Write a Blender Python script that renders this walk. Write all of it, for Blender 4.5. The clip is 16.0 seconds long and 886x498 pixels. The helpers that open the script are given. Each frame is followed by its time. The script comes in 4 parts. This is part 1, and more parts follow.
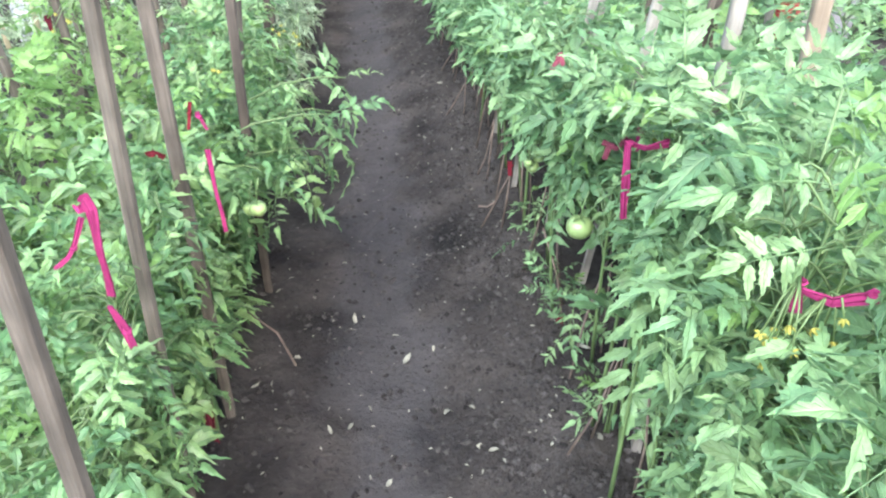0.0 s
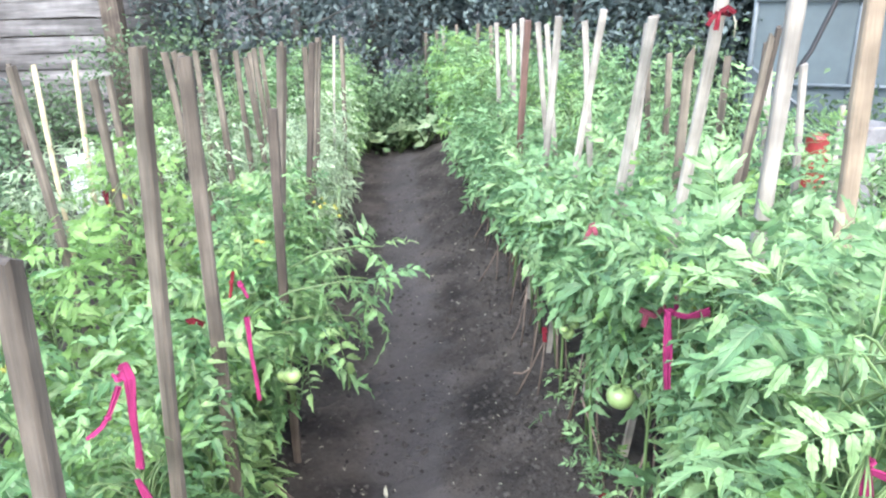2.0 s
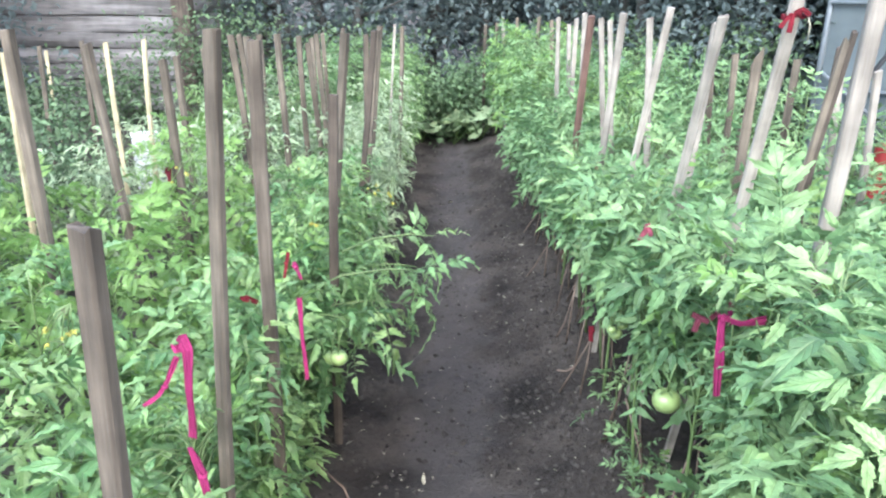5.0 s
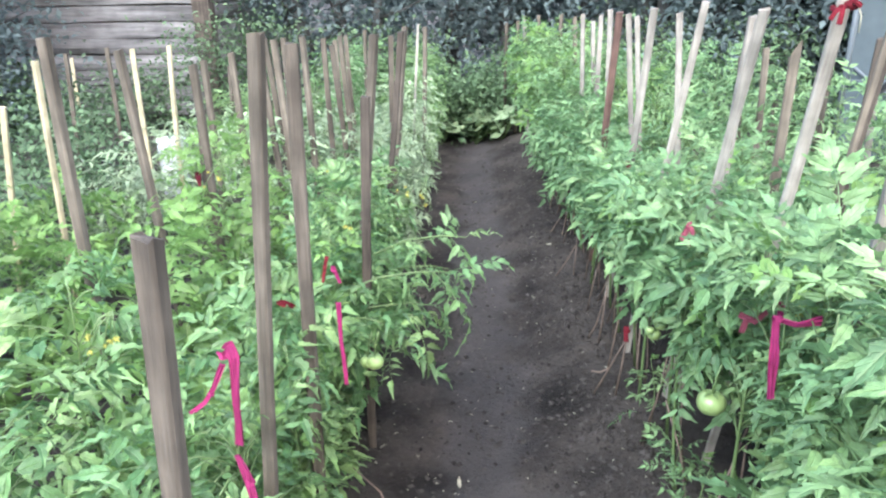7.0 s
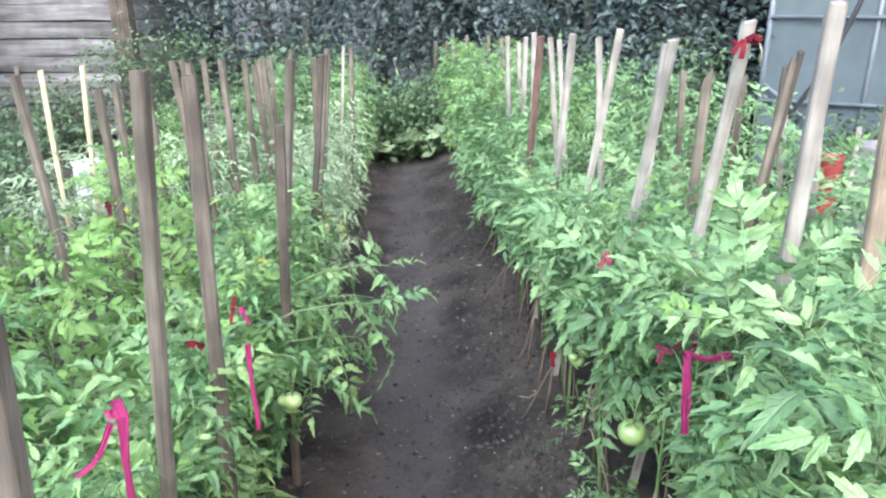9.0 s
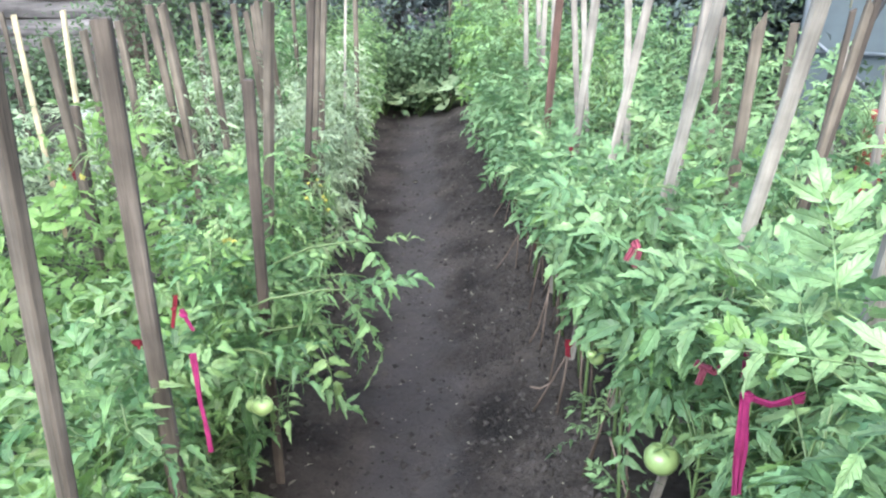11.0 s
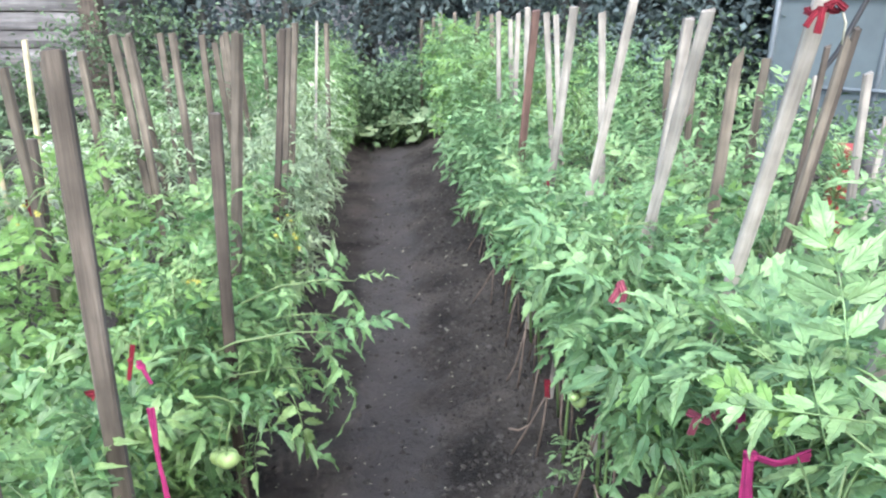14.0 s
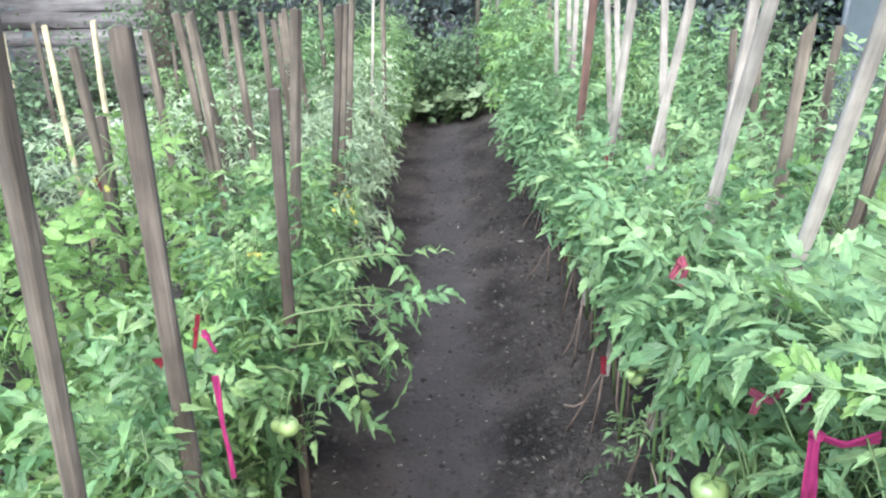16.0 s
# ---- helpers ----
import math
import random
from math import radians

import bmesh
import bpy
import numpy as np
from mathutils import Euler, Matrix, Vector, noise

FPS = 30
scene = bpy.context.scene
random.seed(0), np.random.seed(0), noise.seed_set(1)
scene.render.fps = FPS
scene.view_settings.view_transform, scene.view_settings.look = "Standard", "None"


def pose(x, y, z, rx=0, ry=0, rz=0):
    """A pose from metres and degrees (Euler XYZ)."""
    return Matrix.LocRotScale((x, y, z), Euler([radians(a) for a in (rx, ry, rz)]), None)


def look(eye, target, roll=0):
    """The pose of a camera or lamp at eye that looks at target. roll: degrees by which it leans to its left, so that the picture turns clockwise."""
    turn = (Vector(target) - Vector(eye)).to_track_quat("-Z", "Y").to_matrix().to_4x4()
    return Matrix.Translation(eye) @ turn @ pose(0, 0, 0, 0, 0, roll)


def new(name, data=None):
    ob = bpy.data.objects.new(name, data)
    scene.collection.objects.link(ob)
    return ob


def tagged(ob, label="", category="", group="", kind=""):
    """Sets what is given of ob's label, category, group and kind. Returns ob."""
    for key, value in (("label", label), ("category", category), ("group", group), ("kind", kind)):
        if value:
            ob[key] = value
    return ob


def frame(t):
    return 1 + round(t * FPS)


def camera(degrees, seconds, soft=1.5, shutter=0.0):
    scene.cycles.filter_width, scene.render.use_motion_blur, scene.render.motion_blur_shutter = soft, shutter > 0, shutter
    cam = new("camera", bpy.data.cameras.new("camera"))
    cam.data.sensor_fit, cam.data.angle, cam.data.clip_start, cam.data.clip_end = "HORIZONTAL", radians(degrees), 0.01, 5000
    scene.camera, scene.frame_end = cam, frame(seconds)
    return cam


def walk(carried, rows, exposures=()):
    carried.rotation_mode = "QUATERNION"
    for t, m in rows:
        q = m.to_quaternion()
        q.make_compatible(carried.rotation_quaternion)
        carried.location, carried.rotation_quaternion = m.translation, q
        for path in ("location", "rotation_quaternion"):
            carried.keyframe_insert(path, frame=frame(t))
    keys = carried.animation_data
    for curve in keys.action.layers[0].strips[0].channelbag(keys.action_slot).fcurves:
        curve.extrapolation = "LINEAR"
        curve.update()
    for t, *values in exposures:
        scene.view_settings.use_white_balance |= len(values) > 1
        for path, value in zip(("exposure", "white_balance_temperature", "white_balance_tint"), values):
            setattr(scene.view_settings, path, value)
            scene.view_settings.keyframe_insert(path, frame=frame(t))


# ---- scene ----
cam = camera(63.6, 16.0, 2.2)
PATH = [
    (0, (0.006, 0.506, 1.42), (-0.081, 2.172, 0.316), -0.3),
    (0.5, (0.02, 0.494, 1.426), (-0.082, 2.23, 0.439), -0.4),
    (1, (0.023, 0.487, 1.442), (-0.073, 2.293, 0.587), 1.7),
    (1.5, (0.01, 0.488, 1.432), (-0.182, 2.341, 0.703), -1.1),
    (2, (-0.006, 0.514, 1.425), (-0.186, 2.38, 0.728), -1.4),
    (2.5, (-0.006, 0.51, 1.435), (-0.288, 2.35, 0.704), -1.9),
    (3, (-0.007, 0.505, 1.432), (-0.356, 2.321, 0.672), -4.1),
    (3.5, (-0.019, 0.501, 1.426), (-0.394, 2.299, 0.634), -2.9),
    (4, (-0.017, 0.496, 1.429), (-0.37, 2.306, 0.653), -3.3),
    (4.2, (-0.015, 0.497, 1.426), (-0.352, 2.32, 0.677), -1.9),
    (6.3, (-0.042, 0.515, 1.427), (-0.342, 2.362, 0.721), 1.0),
    (6.5, (-0.051, 0.515, 1.431), (-0.348, 2.353, 0.7), -0.7),
    (7, (-0.062, 0.516, 1.425), (-0.422, 2.348, 0.708), -1.0),
    (7.5, (-0.074, 0.517, 1.425), (-0.444, 2.351, 0.72), -1.7),
    (8, (-0.061, 0.523, 1.42), (-0.343, 2.375, 0.718), 0.1),
    (8.5, (-0.042, 0.537, 1.438), (-0.268, 2.388, 0.714), -1.3),
    (8.7, (-0.028, 0.546, 1.451), (-0.22, 2.418, 0.773), -0.3),
    (10.8, (-0.008, 0.86, 1.409), (-0.232, 2.684, 0.62), -0.8),
    (11, (-0.004, 0.866, 1.412), (-0.243, 2.681, 0.606), -0.4),
    (11.5, (0.005, 0.857, 1.412), (-0.236, 2.684, 0.634), 2.1),
    (12, (-0.002, 0.879, 1.41), (-0.198, 2.723, 0.662), 2.4),
    (12.5, (-0.002, 0.898, 1.409), (-0.171, 2.748, 0.669), 0.8),
    (13, (-0.012, 0.905, 1.408), (-0.156, 2.758, 0.669), 1.2),
    (13.5, (-0.024, 0.916, 1.406), (-0.168, 2.768, 0.664), 2.4),
    (14, (-0.023, 0.93, 1.407), (-0.185, 2.785, 0.678), 0.3),
    (14.5, (-0.022, 0.939, 1.407), (-0.192, 2.788, 0.664), -2.1),
    (15, (-0.026, 0.939, 1.404), (-0.283, 2.768, 0.637), -1.1),
    (15.5, (-0.024, 0.938, 1.404), (-0.332, 2.75, 0.617), -2.4),
    (16, (-0.026, 0.929, 1.403), (-0.337, 2.741, 0.614), -1.2),
]
walk(cam, [(t, look(eye, target, roll)) for t, eye, target, roll in PATH],
     [(0, 2.85), (0.7, 2.9), (1.5, 2.95), (2.3, 2.85), (3.5, 2.7), (7, 2.65), (11, 2.6), (16, 2.58)])

# ---- light ----
world = bpy.data.worlds.new("sky")
scene.world = world
world.use_nodes = True
wn = world.node_tree.nodes
sky = wn.new("ShaderNodeTexSky")
sky.sky_type = "NISHITA"
sky.sun_disc = False
sky.sun_elevation = radians(48)
sky.sun_rotation = radians(149)
sky.air_density, sky.dust_density, sky.ozone_density = 1.0, 2.0, 1.0
world.node_tree.links.new(sky.outputs["Color"], wn["Background"].inputs["Color"])
wn["Background"].inputs["Strength"].default_value = 0.15
sun_data = bpy.data.lights.new("sun", "SUN")
sun_data.energy, sun_data.angle, sun_data.color = 1.25, radians(40), (1.0, 0.99, 0.97)
sun = new("sun", sun_data)
sun.matrix_world = look((-2.2, -1.6, 4.6), (0, 2, 0))


# ---- materials ----
def material(name, base, rough=0.6, vary=0.25, scale=20.0, fine=120.0, bump=0.3, dist=0.01, translucent=0.0, spec=0.5,
             per_object=0.0, per_island=0.0, stretch=(1, 1, 1), second=None, blotch=0.0, detail=3, grit=0.5, hue=0.0):
    """Procedural surface: base colour varied by two noises, by object and by island, with fine relief."""
    m = bpy.data.materials.new(name)
    m.use_nodes = True
    nt = m.node_tree
    n, ln = nt.nodes, nt.links.new
    p = n["Principled BSDF"]
    tc = n.new("ShaderNodeTexCoord")
    mp = n.new("ShaderNodeMapping")
    mp.inputs["Scale"].default_value = stretch
    ln(tc.outputs["Object"], mp.inputs["Vector"])
    big = n.new("ShaderNodeTexNoise")
    big.inputs["Scale"].default_value, big.inputs["Detail"].default_value = scale, 4
    small = n.new("ShaderNodeTexNoise")
    small.inputs["Scale"].default_value, small.inputs["Detail"].default_value = fine, detail
    small.inputs["Roughness"].default_value = grit
    ln(mp.outputs["Vector"], big.inputs["Vector"])
    ln(mp.outputs["Vector"], small.inputs["Vector"])
    mix = n.new("ShaderNodeMix")
    mix.data_type = "RGBA"
    dark = tuple(c * (1 - vary) for c in base)
    lite = second if second else tuple(min(1, c * (1 + vary)) for c in base)
    mix.inputs["A"].default_value, mix.inputs["B"].default_value = (*dark, 1), (*lite, 1)
    ramp = n.new("ShaderNodeMapRange")
    ramp.inputs["From Min"].default_value, ramp.inputs["From Max"].default_value = 0.32, 0.68
    ln(big.outputs["Fac"], ramp.inputs["Value"])
    ln(ramp.outputs["Result"], mix.inputs["Factor"])
    value = n.new("ShaderNodeMath")
    value.operation = "MULTIPLY_ADD"
    ln(small.outputs["Fac"], value.inputs[0])
    value.inputs[1].default_value, value.inputs[2].default_value = vary * 1.6, 1 - vary * 0.8
    last = value.outputs[0]
    if per_object or per_island:
        info, geo = n.new("ShaderNodeObjectInfo"), n.new("ShaderNodeNewGeometry")
        for out, amount in ((info.outputs["Random"], per_object), (geo.outputs["Random Per Island"], per_island)):
            a = n.new("ShaderNodeMath")
            a.operation = "MULTIPLY_ADD"
            ln(out, a.inputs[0])
            a.inputs[1].default_value, a.inputs[2].default_value = amount * 2, 1 - amount
            b = n.new("ShaderNodeMath")
            b.operation = "MULTIPLY"
            ln(last, b.inputs[0])
            ln(a.outputs[0], b.inputs[1])
            last = b.outputs[0]
    if blotch:
        wide = n.new("ShaderNodeTexNoise")
        wide.inputs["Scale"].default_value, wide.inputs["Detail"].default_value = 9.0, 6
        ln(tc.outputs["Object"], wide.inputs["Vector"])
        a = n.new("ShaderNodeMath")
        a.operation = "MULTIPLY_ADD"
        ln(wide.outputs["Fac"], a.inputs[0])
        a.inputs[1].default_value, a.inputs[2].default_value = blotch * 4, 1 - blotch * 2
        b = n.new("ShaderNodeMath")
        b.operation = "MULTIPLY"
        ln(last, b.inputs[0])
        ln(a.outputs[0], b.inputs[1])
        last = b.outputs[0]
    hsv = n.new("ShaderNodeHueSaturation")
    ln(mix.outputs["Result"], hsv.inputs["Color"])
    ln(last, hsv.inputs["Value"])
    if hue:
        who = n.new("ShaderNodeObjectInfo")
        shift = n.new("ShaderNodeMath")
        shift.operation = "MULTIPLY_ADD"
        ln(who.outputs["Random"], shift.inputs[0])
        shift.inputs[1].default_value, shift.inputs[2].default_value = -hue, 0.5 + hue * 0.4
        ln(shift.outputs[0], hsv.inputs["Hue"])
        hsv.inputs["Saturation"].default_value = 1.07
    colour = hsv.outputs["Color"]
    ln(colour, p.inputs["Base Color"])
    p.inputs["Roughness"].default_value = rough
    p.inputs["Specular IOR Level"].default_value = spec
    if bump:
        b = n.new("ShaderNodeBump")
        b.inputs["Strength"].default_value, b.inputs["Distance"].default_value = bump, dist
        ln(small.outputs["Fac"], b.inputs["Height"])
        ln(b.outputs["Normal"], p.inputs["Normal"])
    if translucent:
        t = n.new("ShaderNodeBsdfTranslucent")
        ln(colour, t.inputs["Color"])
        ms = n.new("ShaderNodeMixShader")
        ms.inputs["Fac"].default_value = translucent
        ln(p.outputs["BSDF"], ms.inputs[1])
        ln(t.outputs["BSDF"], ms.inputs[2])
        ln(ms.outputs["Shader"], n["Material Output"].inputs["Surface"])
    return m


SOIL = material("soil", (0.049, 0.045, 0.0435), 0.95, 0.5, 3.2, 55, 1.0, 0.03, second=(0.092, 0.082, 0.075), spec=0.15, detail=9, grit=0.72)


def veined(m, strength=0.2):
    """Paler midrib and side veins, sunk a little into the blade."""
    n, ln = m.node_tree.nodes, m.node_tree.links.new
    p = n["Principled BSDF"]
    at, sep = n.new("ShaderNodeAttribute"), n.new("ShaderNodeSeparateXYZ")
    at.attribute_name = "blade_at"
    ln(at.outputs["Vector"], sep.inputs[0])

    def op(kind, a, b=None, c=None):
        q = n.new("ShaderNodeMath")
        q.operation = kind
        for slot, value in zip(q.inputs, (a, b, c)):
            if value is None:
                continue
            if isinstance(value, (int, float)):
                slot.default_value = value
            else:
                ln(value, slot)
        return q.outputs[0]
    e = op("ABSOLUTE", sep.outputs["X"])
    slant = op("MULTIPLY_ADD", e, -0.22, sep.outputs["Y"])
    wave = op("SINE", op("MULTIPLY", slant, 44.0))
    side = op("POWER", op("MAXIMUM", wave, 0.0), 6.0)
    mid = op("POWER", op("MAXIMUM", op("SUBTRACT", 1.0, op("MULTIPLY", e, 1.6)), 0.0), 6.0)
    vein = op("MINIMUM", op("MAXIMUM", op("MULTIPLY", side, 0.55), mid), 1.0)
    mix = n.new("ShaderNodeMix")
    mix.data_type = "RGBA"
    mix.inputs["B"].default_value = (0.24, 0.36, 0.17, 1)
    ln(op("MULTIPLY", vein, strength), mix.inputs["Factor"])
    old = p.inputs["Base Color"].links[0].from_socket
    for link in list(old.links):
        ln(mix.outputs["Result"], link.to_socket)
    ln(old, mix.inputs["A"])
    puff = n.new("ShaderNodeBump")
    puff.inputs["Strength"].default_value, puff.inputs["Distance"].default_value = 0.6, 0.004
    ln(op("SUBTRACT", 1.0, vein), puff.inputs["Height"])
    ln(p.inputs["Normal"].links[0].from_socket, puff.inputs["Normal"])
    ln(puff.outputs["Normal"], p.inputs["Normal"])


def trodden(m):
    """The middle of the path is trodden hard and dries paler than the loose soil beside it."""
    n, ln = m.node_tree.nodes, m.node_tree.links.new
    p = n["Principled BSDF"]
    tc, sep = n.new("ShaderNodeTexCoord"), n.new("ShaderNodeSeparateXYZ")
    ln(tc.outputs["Object"], sep.inputs[0])
    across = n.new("ShaderNodeMath")
    across.operation = "MULTIPLY_ADD"
    ln(sep.outputs["Y"], across.inputs[0])
    across.inputs[1].default_value = 0.155
    ln(sep.outputs["X"], across.inputs[2])
    wob = n.new("ShaderNodeTexNoise")
    wob.inputs["Scale"].default_value, wob.inputs["Detail"].default_value = 4.0, 5
    ln(tc.outputs["Object"], wob.inputs["Vector"])
    shifted = n.new("ShaderNodeMath")
    shifted.operation = "MULTIPLY_ADD"
    ln(wob.outputs["Fac"], shifted.inputs[0])
    shifted.inputs[1].default_value = 0.35
    ln(across.outputs[0], shifted.inputs[2])
    mid = n.new("ShaderNodeMath")
    mid.operation = "SUBTRACT"
    ln(shifted.outputs[0], mid.inputs[0])
    mid.inputs[1].default_value = 0.1335 + 0.175 - 0.06
    off = n.new("ShaderNodeMath")
    off.operation = "ABSOLUTE"
    ln(mid.outputs[0], off.inputs[0])
    band = n.new("ShaderNodeMapRange")
    band.interpolation_type = "SMOOTHSTEP"
    for key, value in (("From Min", 0.06), ("From Max", 0.2), ("To Min", 1.0), ("To Max", 0.0)):
        band.inputs[key].default_value = value
    ln(off.outputs[0], band.inputs["Value"])
    mix = n.new("ShaderNodeMix")
    mix.data_type = "RGBA"
    mix.inputs["B"].default_value = (0.10, 0.096, 0.098, 1)
    part_of = n.new("ShaderNodeMath")
    part_of.operation = "MULTIPLY"
    ln(band.outputs["Result"], part_of.inputs[0])
    ends = n.new("ShaderNodeMapRange")
    ends.interpolation_type = "SMOOTHSTEP"
    for key, value in (("From Min", 4.6), ("From Max", 5.4), ("To Min", 0.6), ("To Max", 0.0)):
        ends.inputs[key].default_value = value
    along = n.new("ShaderNodeMath")
    along.operation = "SUBTRACT"
    ln(sep.outputs["Y"], along.inputs[0])
    along.inputs[1].default_value = 2.4
    reach = n.new("ShaderNodeMath")
    reach.operation = "ABSOLUTE"
    ln(along.outputs[0], reach.inputs[0])
    ln(reach.outputs[0], ends.inputs["Value"])
    ln(ends.outputs["Result"], part_of.inputs[1])
    ln(part_of.outputs[0], mix.inputs["Factor"])
    ln(p.inputs["Base Color"].links[0].from_socket, mix.inputs["A"])
    ln(mix.outputs["Result"], p.inputs["Base Color"])


trodden(SOIL)
CLOD = material("clod", (0.058, 0.053, 0.050), 0.95, 0.45, 30, 70, 1.0, 0.02, per_island=0.4, spec=0.15, detail=8, grit=0.7)
LEAF = material("tomato_leaf", (0.160, 0.275, 0.133), 0.42, 0.3, 18, 140, 0.35, 0.003, 0.34, 0.45, 0.3, 0.3, hue=0.045)
LEAF_LEFT = material("vine_leaf", (0.136, 0.244, 0.104), 0.36, 0.3, 18, 140, 0.35, 0.003, 0.34, 0.6, 0.32, 0.3, hue=0.05)
LEAF_LIME = material("young_leaf", (0.152, 0.276, 0.078), 0.38, 0.22, 18, 140, 0.25, 0.003, 0.4, 0.5, 0.25, 0.15)
# Sky reflection on curled leaf undersides is put into this paler colour.
LEAF_PALE_SHEEN = material("pale_sheen_leaf", (0.29, 0.385, 0.235), 0.4, 0.2, 18, 140, 0.25, 0.003, 0.3, 0.6, 0.28, 0.2)
# Greyed, bluish and matt: haze over the far trees is put into the colour.
LEAF_HAZED = material("hazed_leaf", (0.16, 0.208, 0.21), 0.95, 0.15, 8, 60, 0.1, 0.004, 0.5, 0.03, 0.15, 0.12)
SHRUB = material("shrub_leaf", (0.09, 0.15, 0.078), 0.7, 0.25, 8, 60, 0.2, 0.004, 0.3, 0.35, 0.25, 0.35)
STEM = material("green_stem", (0.095, 0.15, 0.058), 0.5, 0.2, 12, 200, 0.2, 0.002, 0, 0.4, 0.15, 0.2)
DRY = material("dry_stem", (0.12, 0.092, 0.075), 0.85, 0.35, 20, 200, 0.5, 0.003, 0, 0.3, 0.2, 0.2)
BARK = material("bark", (0.055, 0.055, 0.053), 0.9, 0.4, 8, 60, 0.8, 0.01, stretch=(1, 1, 0.25))
WOOD_OLD = material("weathered_wood", (0.071, 0.059, 0.046), 0.85, 0.4, 55, 260, 0.5, 0.004, per_object=0.22, stretch=(1, 1, 0.06), blotch=0.5, second=(0.134, 0.115, 0.092), spec=0.3)
WOOD_BROWN = material("brown_wood", (0.058, 0.048, 0.038), 0.85, 0.4, 55, 260, 0.5, 0.004, stretch=(1, 1, 0.06), blotch=0.5, second=(0.108, 0.092, 0.075), spec=0.3)
WOOD_DARK = material("dark_wood", (0.056, 0.046, 0.038), 0.85, 0.4, 55, 260, 0.5, 0.004, per_object=0.15, stretch=(1, 1, 0.06), blotch=0.5, spec=0.3)
WOOD_GREY = material("grey_wood", (0.20, 0.182, 0.16), 0.8, 0.3, 55, 260, 0.5, 0.004, per_object=0.18, stretch=(1, 1, 0.06), blotch=0.5, second=(0.30, 0.28, 0.25), spec=0.3)
WOOD_NEW = material("fresh_wood", (0.33, 0.29, 0.19), 0.7, 0.18, 55, 260, 0.3, 0.003, per_object=0.1, stretch=(1, 1, 0.06), blotch=0.5, spec=0.3)
WOOD_TAN = material("tan_wood", (0.17, 0.135, 0.10), 0.75, 0.3, 55, 260, 0.4, 0.003, stretch=(1, 1, 0.06), blotch=0.5, spec=0.3)
WOOD_RED = material("red_brown_wood", (0.10, 0.06, 0.05), 0.8, 0.4, 55, 260, 0.4, 0.003, stretch=(1, 1, 0.06), blotch=0.5, spec=0.3)
PLANK = material("shed_plank", (0.12, 0.118, 0.12), 0.85, 0.4, 14, 60, 0.7, 0.01, per_object=0.25, stretch=(0.1, 1, 1), second=(0.21, 0.205, 0.21), blotch=0.2, spec=0.25)
MAGENTA = material("magenta_cloth", (0.22, 0.021, 0.088), 0.85, 0.2, 30, 400, 0.5, 0.002, 0.15, 0.2, 0.12)
CRIMSON = material("crimson_cloth", (0.13, 0.011, 0.02), 0.85, 0.25, 30, 400, 0.5, 0.002, 0.1, 0.2, 0.15)
FADED = material("dusty_pink_cloth", (0.20, 0.05, 0.075), 0.9, 0.35, 40, 400, 0.5, 0.002, 0.15, 0.2, 0.15)
MAROON = material("maroon_cloth", (0.085, 0.01, 0.018), 0.9, 0.25, 30, 400, 0.5, 0.002, 0, 0.2, 0.15)
TOMATO = material("green_tomato", (0.22, 0.31, 0.12), 0.28, 0.12, 25, 90, 0.02, 0.001, 0.1, 0.5, 0.12)
PETAL = material("yellow_petal", (0.33, 0.32, 0.07), 0.6, 0.15, 60, 300, 0.1, 0.001, 0.25, 0.3, 0.1)
SCRAP = material("dry_leaf_scrap", (0.27, 0.265, 0.21), 0.8, 0.3, 40, 250, 0.4, 0.002, 0.2, 0.3, 0.3)
METAL = material("galvanised_steel", (0.10, 0.12, 0.135), 0.45, 0.15, 10, 80, 0.1, 0.002)
FILM = material("greenhouse_film", (0.105, 0.135, 0.15), 0.35, 0.15, 1.5, 12, 0.15, 0.01, 0.35, 0.5)
WHITE = material("white_plastic", (0.5, 0.52, 0.56), 0.4, 0.12, 15, 90, 0.05, 0.001)
ROOF = material("roof_sheet", (0.14, 0.13, 0.125), 0.8, 0.3, 4, 40, 0.4, 0.006)
HOSE = material("black_hose", (0.02, 0.02, 0.022), 0.5, 0.2, 20, 100, 0.1, 0.001)
RED_PAINT = material("red_plastic", (0.17, 0.022, 0.022), 0.4, 0.15, 15, 90, 0.05, 0.001)
for leaf_material in (LEAF, LEAF_LEFT, LEAF_LIME, LEAF_PALE_SHEEN):
    veined(leaf_material)
STONE = material("grey_stone", (0.13, 0.13, 0.135), 0.85, 0.3, 12, 90, 0.5, 0.006)


# ---- mesh tools ----
def mesh_of(name, verts, faces, mat, smooth=True):
    me = bpy.data.meshes.new(name)
    me.from_pydata(verts, [], faces)
    me.materials.append(mat)
    if smooth:
        me.polygons.foreach_set("use_smooth", [True] * len(me.polygons))
    me.update()
    return me


def child(name, me, parent, m=None, label=""):
    ob = new(name, me)
    ob.parent = parent
    if m is not None:
        ob.matrix_basis = m
    return tagged(ob, label)


def empty(name, m, label, category, group="", kind=""):
    ob = new(name)
    ob.empty_display_size = 0.1
    ob.matrix_basis = m
    return tagged(ob, label, category, group, kind)


